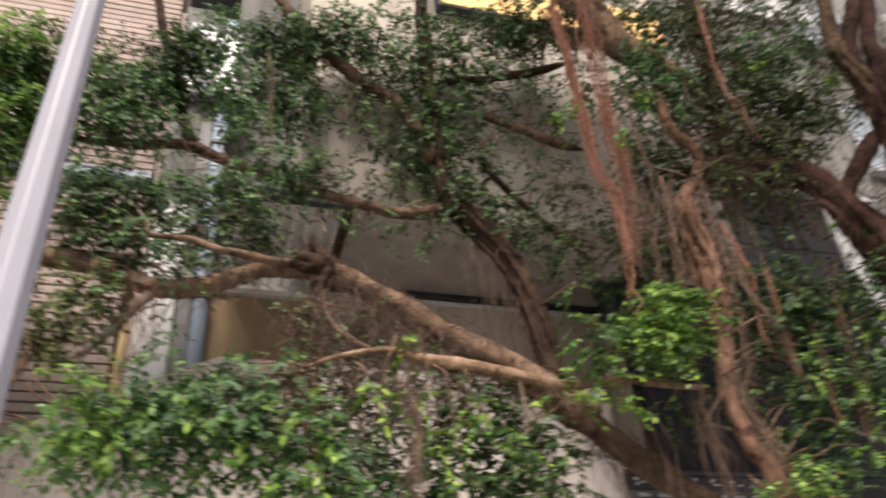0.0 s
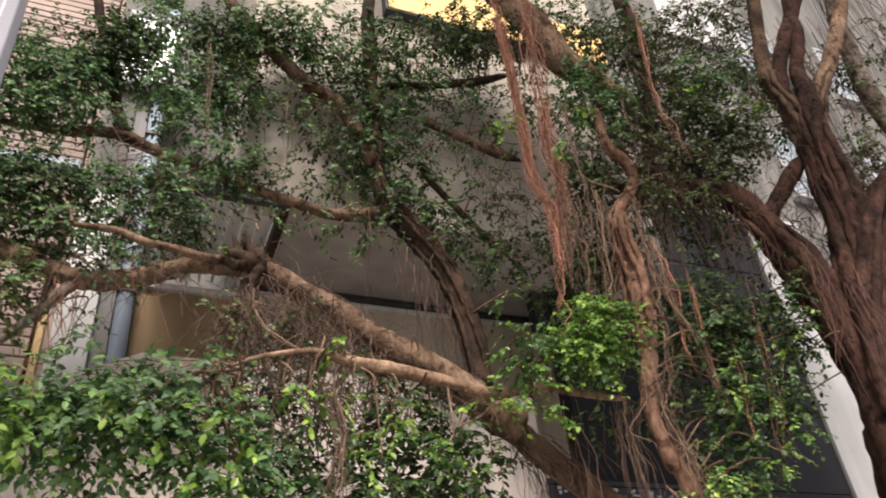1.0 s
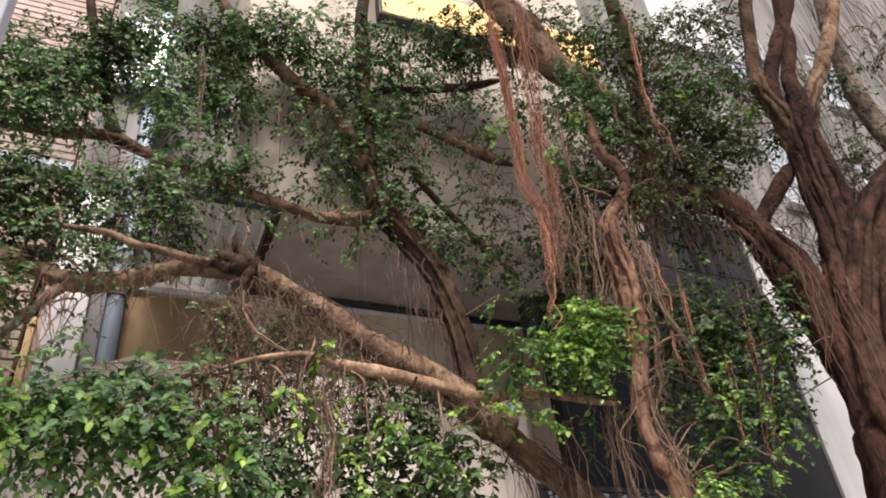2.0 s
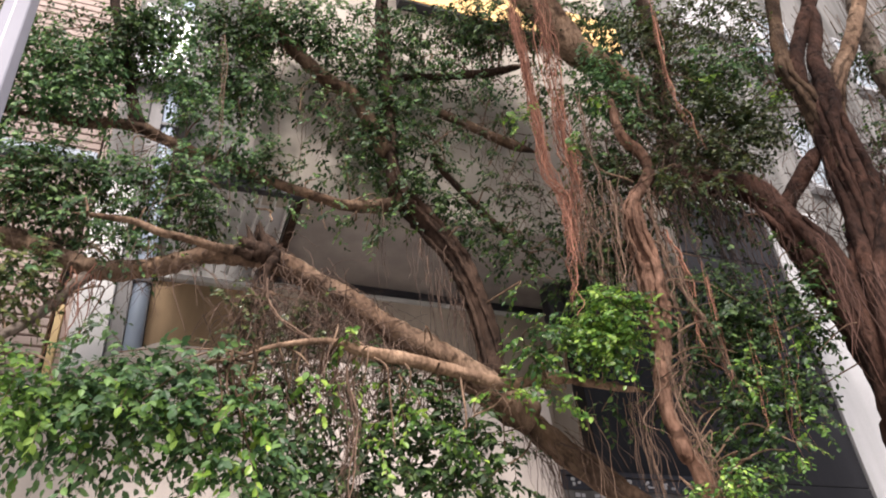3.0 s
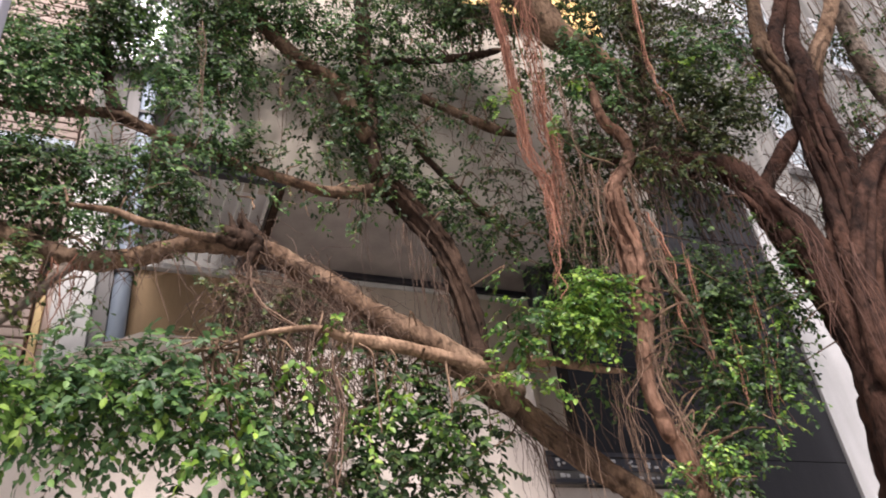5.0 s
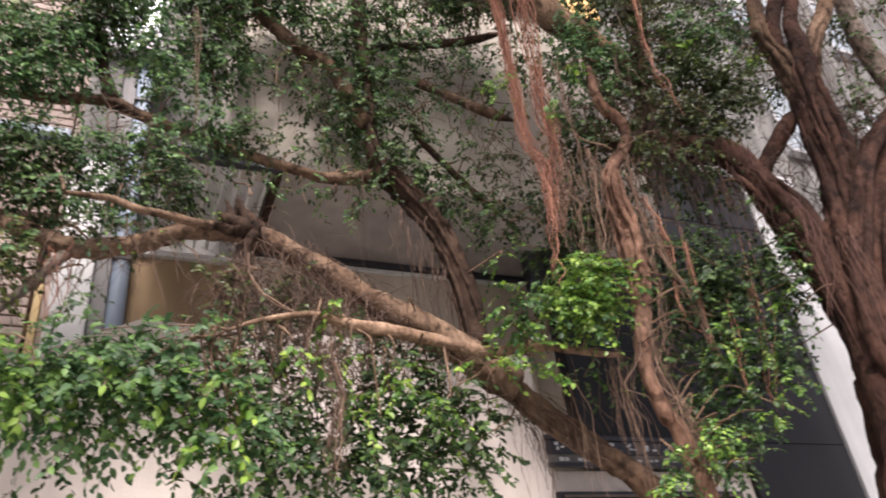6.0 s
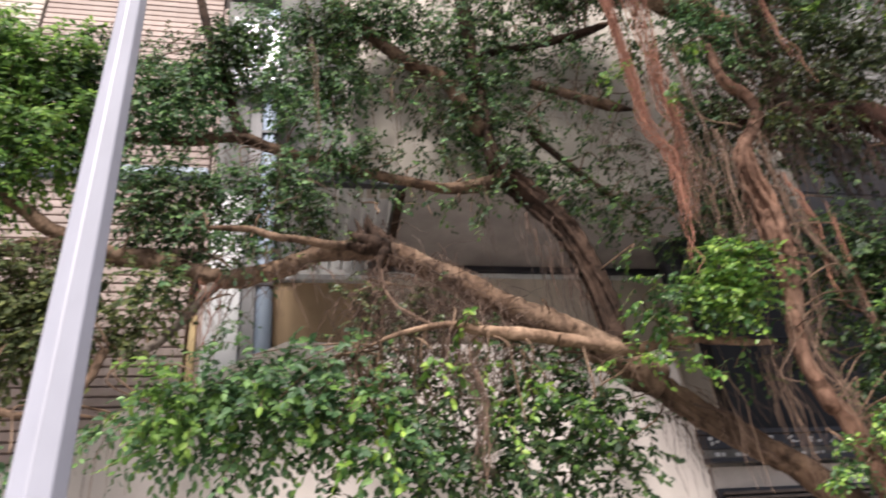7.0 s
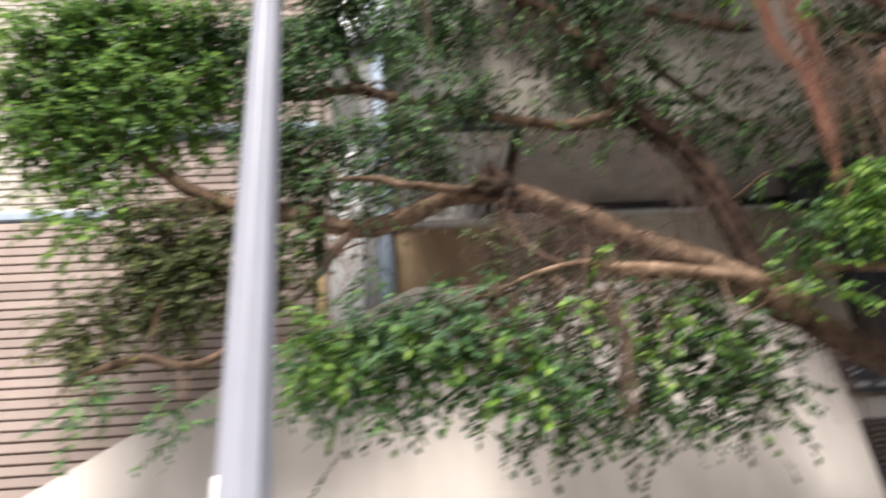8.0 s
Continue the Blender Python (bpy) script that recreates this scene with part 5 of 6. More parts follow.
foliage((4.36, 4.32, 5.99), (0.27, 0.19), 1.02, 0.052, LEAF_DARK_SHADED)
foliage((4.63, 4.22, 5.90), (0.33, 0.17), 1.02, 0.052, LEAF_DARK_SHADED)
foliage((4.90, 4.12, 5.81), (0.28, 0.16), 0.82, 0.052, LEAF_DARK_SHADED)
foliage((4.40, 4.30, 5.59), (0.27, 0.19), 0.51, 0.052, LEAF_DARK_SHADED)
foliage((4.70, 4.20, 5.44), (0.27, 0.19), 0.41, 0.052, LEAF_DARK_SHADED)
foliage((4.16, 4.39, 5.62), (0.16, 0.25), 0.61, 0.052, LEAF_DARK_SHADED)
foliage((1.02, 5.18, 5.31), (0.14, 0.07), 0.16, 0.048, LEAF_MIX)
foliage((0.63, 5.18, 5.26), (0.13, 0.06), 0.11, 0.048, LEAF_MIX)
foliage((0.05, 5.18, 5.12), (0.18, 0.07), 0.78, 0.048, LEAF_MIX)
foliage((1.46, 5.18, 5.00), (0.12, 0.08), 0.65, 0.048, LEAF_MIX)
tangle((1.77, 5.04, 4.52), (0.27, 0.13), 50, ROOT_BROWN)
tangle((2.18, 5.04, 4.40), (0.23, 0.11), 40, ROOT_BROWN)
tangle((1.15, 5.04, 4.90), (0.36, 0.21), 60, ROOT_BROWN)
tangle((0.72, 5.04, 4.84), (0.27, 0.16), 40, ROOT_BROWN)
tangle((1.50, 5.04, 4.75), (0.27, 0.16), 40, ROOT_BROWN)
tangle((-0.22, 5.04, 5.01), (0.40, 0.08), 30, ROOT_BROWN)
tangle((5.21, 3.80, 5.67), (0.22, 0.26), 40, ROOT_DARK)
tangle((5.93, 3.54, 6.15), (0.30, 0.42), 60, ROOT_DARK)
tangle((5.39, 3.73, 5.10), (0.21, 0.38), 50, ROOT_DARK)

# upper foliage
foliage((-1.28, 5.22, 7.23), (0.40, 0.40), 1.85, 0.049, LEAF)
foliage((-0.83, 5.22, 6.95), (0.38, 0.39), 3.70, 0.049, LEAF)
foliage((-1.16, 5.22, 6.58), (0.32, 0.25), 3.33, 0.049, LEAF)
foliage((-0.49, 5.22, 7.50), (0.28, 0.47), 5.29, 0.054, LEAF_DARK_SHADED)
foliage((-0.03, 5.22, 7.26), (0.33, 0.40), 3.33, 0.049, LEAF)
foliage((-0.09, 5.22, 7.96), (0.36, 0.28), 3.33, 0.049, LEAF)
foliage((0.39, 5.22, 7.95), (0.29, 0.35), 3.37, 0.054, LEAF_DARK_SHADED)
foliage((0.48, 5.22, 7.41), (0.28, 0.27), 3.37, 0.054, LEAF_DARK_SHADED)
foliage((-0.68, 5.22, 6.57), (0.37, 0.16), 2.22, 0.049, LEAF)
foliage((0.13, 5.22, 6.72), (0.32, 0.25), 1.85, 0.049, LEAF)
foliage((0.54, 5.22, 7.05), (0.22, 0.19), 2.59, 0.049, LEAF)
foliage((0.49, 5.22, 6.40), (0.26, 0.25), 2.96, 0.049, LEAF)
foliage((0.10, 5.22, 5.99), (0.29, 0.29), 2.96, 0.049, LEAF)
foliage((-0.33, 5.22, 5.89), (0.29, 0.28), 2.96, 0.049, LEAF)
foliage((-0.79, 5.22, 5.86), (0.34, 0.23), 4.33, 0.054, LEAF_DARK_SHADED)
foliage((-1.09, 5.22, 5.80), (0.25, 0.29), 2.96, 0.049, LEAF)
foliage((-0.95, 5.22, 5.48), (0.28, 0.28), 2.96, 0.054, LEAF_DARK_SHADED)
foliage((-0.56, 5.22, 5.46), (0.28, 0.22), 1.85, 0.049, LEAF)
foliage((-0.12, 5.22, 5.53), (0.28, 0.23), 2.22, 0.049, LEAF)
foliage((0.21, 5.22, 5.66), (0.28, 0.28), 2.59, 0.054, LEAF_DARK_SHADED)
foliage((-0.83, 5.22, 4.89), (0.23, 0.21), 1.48, 0.049, LEAF)
foliage((-0.32, 5.22, 5.23), (0.28, 0.14), 1.85, 0.049, LEAF)
foliage((0.78, 5.22, 6.33), (0.15, 0.24), 2.89, 0.054, LEAF_DARK_SHADED)
foliage((0.61, 5.22, 5.91), (0.20, 0.11), 0.27, 0.054, LEAF_DARK_SHADED)
foliage((0.90, 5.22, 5.87), (0.11, 0.07), 0.27, 0.049, LEAF)
foliage((1.08, 5.34, 8.33), (0.38, 0.30), 1.66, 0.048, LEAF_DARK_SHADED)
foliage((1.44, 5.34, 8.27), (0.38, 0.37), 1.44, 0.055, LEAF_DARK_SHADED)
foliage((1.75, 5.34, 7.92), (0.31, 0.36), 1.30, 0.055, LEAF_DARK_SHADED)
foliage((2.50, 5.33, 8.70), (0.40, 0.39), 1.44, 0.055, LEAF_DARK_SHADED)
foliage((2.31, 5.34, 8.00), (0.38, 0.37), 1.44, 0.055, LEAF_DARK_SHADED)
foliage((2.68, 5.30, 7.89), (0.31, 0.29), 0.48, 0.056, LEAF_DARK_SHADED)
foliage((3.08, 5.23, 8.69), (0.34, 0.32), 0.72, 0.056, LEAF_DARK_SHADED)
foliage((2.15, 5.34, 7.35), (0.35, 0.34), 1.73, 0.055, LEAF_DARK_SHADED)
foliage((1.94, 5.34, 6.92), (0.28, 0.33), 1.73, 0.055, LEAF_DARK_SHADED)
foliage((2.34, 5.34, 6.78), (0.28, 0.33), 0.63, 0.055, LEAF_DARK_SHADED)
foliage((1.21, 5.34, 7.34), (0.34, 0.14), 1.15, 0.055, LEAF_DARK_SHADED)
foliage((1.37, 5.34, 6.70), (0.21, 0.32), 0.72, 0.055, LEAF_DARK_SHADED)
foliage((1.66, 5.34, 7.15), (0.23, 0.27), 1.01, 0.055, LEAF_DARK_SHADED)
foliage((1.21, 5.34, 6.39), (0.16, 0.19), 0.86, 0.055, LEAF_DARK_SHADED)
foliage((1.69, 5.34, 6.49), (0.27, 0.25), 0.86, 0.055, LEAF_DARK_SHADED)
foliage((1.73, 5.34, 5.90), (0.16, 0.24), 0.58, 0.055, LEAF_DARK_SHADED)
foliage((1.41, 5.34, 5.96), (0.25, 0.12), 0.58, 0.055, LEAF_DARK_SHADED)
foliage((2.53, 5.32, 6.30), (0.27, 0.32), 1.15, 0.055, LEAF_DARK_SHADED)
foliage((2.77, 5.28, 5.97), (0.27, 0.32), 1.15, 0.056, LEAF_DARK_SHADED)
foliage((3.12, 5.23, 6.49), (0.28, 0.33), 0.56, 0.056, LEAF_DARK_SHADED)
foliage((3.12, 5.23, 5.79), (0.27, 0.31), 1.30, 0.056, LEAF_DARK_SHADED)
foliage((3.42, 5.18, 6.22), (0.28, 0.33), 0.86, 0.057, LEAF_DARK_SHADED)
foliage((2.99, 5.25, 6.86), (0.24, 0.21), 0.32, 0.056, LEAF_DARK_SHADED)
foliage((3.15, 5.22, 7.59), (0.31, 0.29), 0.48, 0.056, LEAF_DARK_SHADED)
foliage((3.44, 5.18, 7.46), (0.18, 0.44), 0.48, 0.057, LEAF_DARK_SHADED)
foliage((0.93, 5.34, 7.11), (0.22, 0.19), 0.83, 0.048, LEAF_DARK_SHADED)
foliage((0.74, 5.34, 8.21), (0.25, 0.29), 1.25, 0.048, LEAF_DARK_SHADED)
foliage((2.11, 5.34, 8.98), (0.41, 0.24), 1.15, 0.055, LEAF_DARK_SHADED)
foliage((4.03, 4.49, 7.78), (0.25, 0.22), 3.40, 0.058, LEAF)
foliage((4.11, 4.46, 7.34), (0.36, 0.28), 3.74, 0.058, LEAF)
foliage((3.84, 4.56, 7.37), (0.18, 0.21), 3.06, 0.058, LEAF)
foliage((3.60, 4.65, 6.64), (0.09, 0.09), 4.76, 0.058, LEAF)
foliage((4.20, 4.43, 7.01), (0.24, 0.28), 2.38, 0.058, LEAF)
foliage((3.80, 4.58, 6.59), (0.22, 0.33), 2.04, 0.058, LEAF)
foliage((5.07, 4.12, 7.59), (0.32, 0.30), 2.38, 0.058, LEAF)
foliage((5.45, 3.98, 7.73), (0.33, 0.31), 1.53, 0.058, LEAF)
foliage((4.54, 4.31, 8.28), (0.33, 0.39), 1.70, 0.050, LEAF_OLIVE)
foliage((4.74, 4.23, 7.89), (0.26, 0.38), 1.02, 0.050, LEAF_OLIVE)
foliage((5.02, 4.13, 7.01), (0.37, 0.29), 3.06, 0.050, LEAF_OLIVE)
foliage((4.67, 4.26, 6.51), (0.35, 0.27), 3.06, 0.050, LEAF_OLIVE)
foliage((5.12, 4.10, 6.61), (0.36, 0.28), 3.40, 0.050, LEAF_OLIVE)
foliage((4.45, 4.34, 6.24), (0.34, 0.17), 3.40, 0.050, LEAF_OLIVE)
foliage((5.42, 3.99, 6.89), (0.25, 0.29), 2.72, 0.050, LEAF_OLIVE)
foliage((4.90, 4.18, 6.19), (0.34, 0.20), 3.06, 0.050, LEAF_OLIVE)
foliage((4.48, 4.33, 6.83), (0.24, 0.35), 1.70, 0.050, LEAF_OLIVE)
foliage((5.43, 3.98, 8.29), (0.41, 0.32), 1.02, 0.050, LEAF_OLIVE)
foliage((4.00, 4.51, 6.28), (0.22, 0.26), 1.70, 0.050, LEAF_OLIVE)
foliage((4.78, 4.22, 7.36), (0.31, 0.29), 1.70, 0.050, LEAF_OLIVE)
foliage((5.74, 3.98, 7.34), (0.14, 0.12), 2.56, 0.055, LEAF_YOUNG)
foliage((5.17, 4.18, 7.65), (0.20, 0.12), 1.92, 0.055, LEAF_YOUNG)
foliage((3.32, 4.86, 7.08), (0.08, 0.14), 1.92, 0.055, LEAF_YOUNG)
foliage((4.78, 4.33, 8.58), (0.11, 0.15), 1.92, 0.055, LEAF_YOUNG)
foliage((4.28, 4.29, 4.42), (0.39, 0.28), 1.84, 0.052, LEAF_DARK_SHADED)
foliage((4.59, 4.18, 4.71), (0.45, 0.24), 1.84, 0.052, LEAF_DARK_SHADED)
foliage((4.65, 4.16, 4.08), (0.29, 0.34), 1.84, 0.052, LEAF_DARK_SHADED)
foliage((4.31, 4.28, 4.85), (0.25, 0.23), 1.10, 0.052, LEAF_DARK_SHADED)
foliage((4.31, 4.28, 4.22), (0.29, 0.34), 1.29, 0.052, LEAF_DARK_SHADED)
foliage((3.68, 4.83, 8.61), (0.40, 0.40), 1.04, 0.058, LEAF_DARK_SHADED)
foliage((4.18, 4.65, 8.66), (0.34, 0.32), 0.91, 0.058, LEAF_DARK_SHADED)
foliage((4.48, 4.54, 8.34), (0.40, 0.40), 1.17, 0.058, LEAF_DARK_SHADED)
foliage((3.22, 5.00, 8.85), (0.41, 0.32), 1.17, 0.058, LEAF_DARK_SHADED)
foliage((2.83, 5.06, 8.89), (0.40, 0.32), 1.17, 0.057, LEAF_DARK_SHADED)
foliage((4.69, 4.47, 7.68), (0.39, 0.45), 0.65, 0.058, LEAF_DARK_SHADED)
foliage((4.85, 4.41, 7.16), (0.37, 0.44), 0.52, 0.058, LEAF_DARK_SHADED)
foliage((4.39, 4.57, 6.65), (0.35, 0.28), 0.65, 0.058, LEAF_DARK_SHADED)
foliage((4.79, 4.43, 6.31), (0.35, 0.18), 0.47, 0.058, LEAF_DARK_SHADED)
foliage((3.15, 5.01, 8.59), (0.31, 0.23), 1.56, 0.058, LEAF_DARK_SHADED)
foliage((3.02, 5.03, 8.76), (0.27, 0.21), 1.56, 0.058, LEAF_DARK_SHADED)
foliage((3.55, 4.88, 7.79), (0.31, 0.44), 0.91, 0.058, LEAF_DARK_SHADED)
foliage((3.73, 4.81, 6.27), (0.28, 0.26), 0.52, 0.058, LEAF_DARK_SHADED)
foliage((0.99, 5.34, 8.49), (0.32, 0.30), 1.43, 0.051, LEAF_DARK_SHADED)
foliage((1.41, 5.34, 7.68), (0.35, 0.28), 0.99, 0.059, LEAF_DARK_SHADED)
foliage((1.70, 5.34, 7.12), (0.29, 0.33), 0.99, 0.059, LEAF_DARK_SHADED)
foliage((2.27, 5.34, 6.82), (0.33, 0.40), 0.55, 0.059, LEAF_DARK_SHADED)
foliage((2.63, 5.31, 7.61), (0.36, 0.43), 0.27, 0.059, LEAF_DARK_SHADED)
foliage((2.82, 5.27, 8.46), (0.39, 0.39), 0.30, 0.060, LEAF_DARK_SHADED)
foliage((2.04, 5.34, 8.43), (0.32, 0.38), 0.99, 0.059, LEAF_DARK_SHADED)
foliage((1.50, 5.34, 6.48), (0.16, 0.25), 0.69, 0.059, LEAF_DARK_SHADED)
foliage((2.41, 5.34, 6.20), (0.32, 0.25), 0.79, 0.059, LEAF_DARK_SHADED)
foliage((0.80, 5.34, 7.47), (0.18, 0.27), 1.43, 0.051, LEAF_DARK_SHADED)
foliage((0.49, 5.34, 8.11), (0.31, 0.36), 1.43, 0.051, LEAF_DARK_SHADED)
foliage((0.44, 5.34, 7.28), (0.28, 0.33), 1.43, 0.051, LEAF_DARK_SHADED)
foliage((2.96, 5.26, 7.24), (0.30, 0.35), 0.32, 0.060, LEAF_DARK_SHADED)
foliage((3.12, 5.23, 6.64), (0.23, 0.33), 0.38, 0.060, LEAF_DARK_SHADED)
foliage((6.88, 3.77, 6.88), (0.41, 0.48), 0.70, 0.055, LEAF_DARK_SHADED)
foliage((7.14, 3.68, 8.03), (0.37, 0.44), 0.70, 0.055, LEAF_DARK_SHADED)
foliage((7.87, 3.41, 8.70), (0.32, 0.38), 0.70, 0.055, LEAF_DARK_SHADED)
foliage((7.04, 3.72, 6.55), (0.20, 0.48), 0.70, 0.055, LEAF_DARK_SHADED)
foliage((5.98, 4.10, 7.19), (0.26, 0.31), 0.70, 0.055, LEAF_DARK_SHADED)
foliage((6.10, 4.06, 5.73), (0.18, 0.19), 0.63, 0.055, LEAF_DARK_SHADED)
foliage((5.96, 4.11, 9.00), (0.45, 0.35), 0.63, 0.055, LEAF_DARK_SHADED)
# Sunlit left canopy, its light carried by the leaf colour.
foliage((-2.47, 5.13, 7.33), (0.52, 0.48), 3.40, 0.068, LEAF_SUNLIT)
foliage((-1.92, 5.13, 7.14), (0.46, 0.47), 3.40, 0.068, LEAF_SUNLIT)
foliage((-2.31, 5.13, 6.50), (0.48, 0.45), 3.40, 0.068, LEAF_SUNLIT)
foliage((-1.76, 5.13, 6.39), (0.31, 0.44), 3.40, 0.068, LEAF_SUNLIT)
foliage((-2.31, 5.13, 5.88), (0.36, 0.30), 2.38, 0.068, LEAF_SUNLIT)
foliage((-1.90, 5.13, 5.90), (0.30, 0.23), 2.72, 0.068, LEAF_SUNLIT)
foliage((-3.00, 5.13, 6.85), (0.51, 0.81), 3.40, 0.068, LEAF_SUNLIT)
foliage((-2.80, 5.13, 5.86), (0.42, 0.49), 3.40, 0.068, LEAF_SUNLIT)
foliage((-2.21, 5.13, 5.33), (0.19, 0.23), 2.38, 0.068, LEAF_SUNLIT)
foliage((-2.51, 5.13, 5.12), (0.29, 0.34), 2.04, 0.068, LEAF_SUNLIT)
foliage((-2.44, 5.25, 7.02), (0.52, 0.61), 2.40, 0.061, LEAF)
foliage((-1.85, 5.25, 6.84), (0.39, 0.59), 3.12, 0.067, LEAF_DARK_SHADED)
foliage((-2.01, 5.25, 6.17), (0.47, 0.31), 2.40, 0.061, LEAF)
foliage((-1.60, 5.25, 7.07), (0.23, 0.60), 2.50, 0.067, LEAF_DARK_SHADED)
foliage((-1.44, 5.25, 6.26), (0.21, 0.30), 1.68, 0.061, LEAF)
foliage((-2.35, 5.25, 5.68), (0.30, 0.24), 2.18, 0.067, LEAF_DARK_SHADED)
foliage((-2.85, 5.25, 6.45), (0.44, 0.78), 3.12, 0.067, LEAF_DARK_SHADED)
foliage((-1.94, 5.22, 5.04), (0.28, 0.22), 2.60, 0.057, LEAF_PALE_OLIVE)
foliage((-1.95, 5.22, 4.69), (0.23, 0.32), 2.60, 0.057, LEAF_PALE_OLIVE)
foliage((-1.64, 5.22, 4.69), (0.23, 0.37), 2.60, 0.057, LEAF_PALE_OLIVE)
foliage((-1.49, 5.22, 5.04), (0.19, 0.28), 2.60, 0.057, LEAF_PALE_OLIVE)
foliage((-1.73, 5.22, 4.28), (0.27, 0.21), 2.08, 0.063, LEAF_PALE_OLIVE)
foliage((-1.26, 5.22, 4.50), (0.18, 0.26), 1.56, 0.057, LEAF_PALE_OLIVE)
foliage((-0.95, 5.22, 4.94), (0.28, 0.16), 1.30, 0.057, LEAF_PALE_OLIVE)
foliage((1.19, 5.29, 8.14), (0.37, 0.37), 0.80, 0.051, LEAF)
foliage((1.68, 5.29, 8.30), (0.37, 0.37), 0.80, 0.051, LEAF)
foliage((2.32, 5.29, 8.32), (0.38, 0.45), 0.80, 0.051, LEAF)
foliage((2.93, 5.19, 8.12), (0.38, 0.37), 0.80, 0.052, LEAF)
foliage((2.02, 5.29, 7.44), (0.36, 0.35), 0.80, 0.051, LEAF)
foliage((1.52, 5.29, 6.77), (0.22, 0.32), 0.40, 0.051, LEAF)
foliage((1.20, 5.29, 7.07), (0.22, 0.26), 0.40, 0.051, LEAF)
foliage((2.58, 5.25, 7.14), (0.29, 0.34), 0.31, 0.051, LEAF)
foliage((3.27, 5.14, 7.81), (0.32, 0.45), 0.35, 0.052, LEAF)
foliage((-1.89, 5.18, 4.85), (0.23, 0.33), 3.20, 0.058, LEAF_PALE_OLIVE)
foliage((-1.63, 5.18, 4.48), (0.22, 0.32), 3.20, 0.058, LEAF_PALE_OLIVE)
foliage((-1.86, 5.18, 4.30), (0.22, 0.21), 1.95, 0.053, LEAF_PALE_OLIVE)
foliage((-1.54, 5.18, 4.86), (0.18, 0.33), 3.20, 0.058, LEAF_PALE_OLIVE)
foliage((-0.93, 5.18, 4.76), (0.22, 0.21), 2.24, 0.058, LEAF_PALE_OLIVE)
foliage((-0.99, 5.18, 4.54), (0.22, 0.20), 2.24, 0.058, LEAF_PALE_OLIVE)
foliage((-2.31, 5.18, 4.22), (0.27, 0.42), 3.20, 0.058, LEAF_PALE_OLIVE)
foliage((-1.54, 4.90, 3.47), (0.16, 0.14), 1.50, 0.059, LEAF)
foliage((-1.52, 4.90, 3.28), (0.10, 0.12), 0.17, 0.059, LEAF)
foliage((-1.04, 4.90, 3.68), (0.14, 0.10), 1.50, 0.059, LEAF)
foliage((-0.94, 4.90, 3.60), (0.08, 0.05), 1.20, 0.059, LEAF)
foliage((-0.70, 4.90, 3.39), (0.11, 0.11), 0.14, 0.059, LEAF)
foliage((-2.10, 4.90, 3.54), (0.20, 0.19), 1.50, 0.059, LEAF)
foliage((3.62, 4.75, 5.31), (0.20, 0.22), 1.60, 0.050, LEAF_DARK_SHADED)
foliage((3.96, 4.75, 5.52), (0.20, 0.30), 1.60, 0.050, LEAF_DARK_SHADED)
foliage((3.92, 4.75, 5.97), (0.20, 0.20), 1.40, 0.050, LEAF_DARK_SHADED)
foliage((3.67, 4.60, 6.34), (0.15, 0.25), 1.40, 0.052, LEAF_DARK_SHADED)
foliage((4.00, 4.50, 6.41), (0.15, 0.20), 1.60, 0.052, LEAF_DARK_SHADED)
foliage((3.53, 4.35, 6.88), (0.12, 0.15), 1.80, 0.055, LEAF)
foliage((3.30, 4.20, 6.18), (0.08, 0.08), 2.20, 0.060, LEAF_YOUNG)
foliage((2.81, 4.30, 6.46), (0.07, 0.12), 1.80, 0.050, LEAF_YOUNG)
foliage((4.51, 4.30, 4.62), (0.35, 0.20), 1.60, 0.050, LEAF_DARK_SHADED)
foliage((4.87, 4.20, 4.55), (0.30, 0.20), 1.40, 0.050, LEAF_DARK_SHADED)

# leaves and twigs round the limbs
foliage((0.66, 5.10, 4.58), (0.25, 0.14), 0.90, 0.045, LEAF_OLIVE)
foliage((0.95, 5.10, 4.59), (0.25, 0.14), 0.90, 0.045, LEAF_OLIVE)
foliage((1.23, 5.10, 4.55), (0.20, 0.12), 0.90, 0.045, LEAF_OLIVE)
foliage((0.56, 5.10, 4.79), (0.20, 0.12), 0.80, 0.045, LEAF_OLIVE)
foliage((1.07, 5.10, 4.81), (0.20, 0.10), 0.80, 0.045, LEAF_OLIVE)
foliage((1.98, 5.20, 6.40), (0.16, 0.18), 1.50, 0.055, LEAF_DARK_SHADED)
foliage((2.03, 5.20, 6.10), (0.14, 0.16), 1.30, 0.055, LEAF_DARK_SHADED)
foliage((1.86, 5.20, 5.81), (0.10, 0.20), 1.10, 0.052, LEAF_DARK_SHADED)
foliage((2.21, 5.20, 6.28), (0.16, 0.16), 1.20, 0.055, LEAF_DARK_SHADED)
foliage((1.59, 5.25, 5.86), (0.12, 0.10), 0.90, 0.052, LEAF_DARK_SHADED)
foliage((1.28, 5.25, 5.83), (0.14, 0.10), 0.70, 0.050, LEAF_DARK_SHADED)
foliage((2.60, 5.20, 5.88), (0.12, 0.22), 1.10, 0.055, LEAF_DARK_SHADED)
foliage((2.81, 5.20, 5.76), (0.10, 0.20), 1.00, 0.055, LEAF_DARK_SHADED)
foliage((2.95, 5.00, 5.58), (0.16, 0.28), 1.10, 0.050, LEAF_DARK_SHADED)
foliage((2.88, 4.90, 5.08), (0.10, 0.18), 0.80, 0.050, LEAF_MIX)
foliage((4.09, 4.00, 3.96), (0.14, 0.10), 1.30, 0.045, LEAF_YOUNG)
foliage((4.77, 3.95, 4.30), (0.12, 0.12), 1.10, 0.045, LEAF_YOUNG)
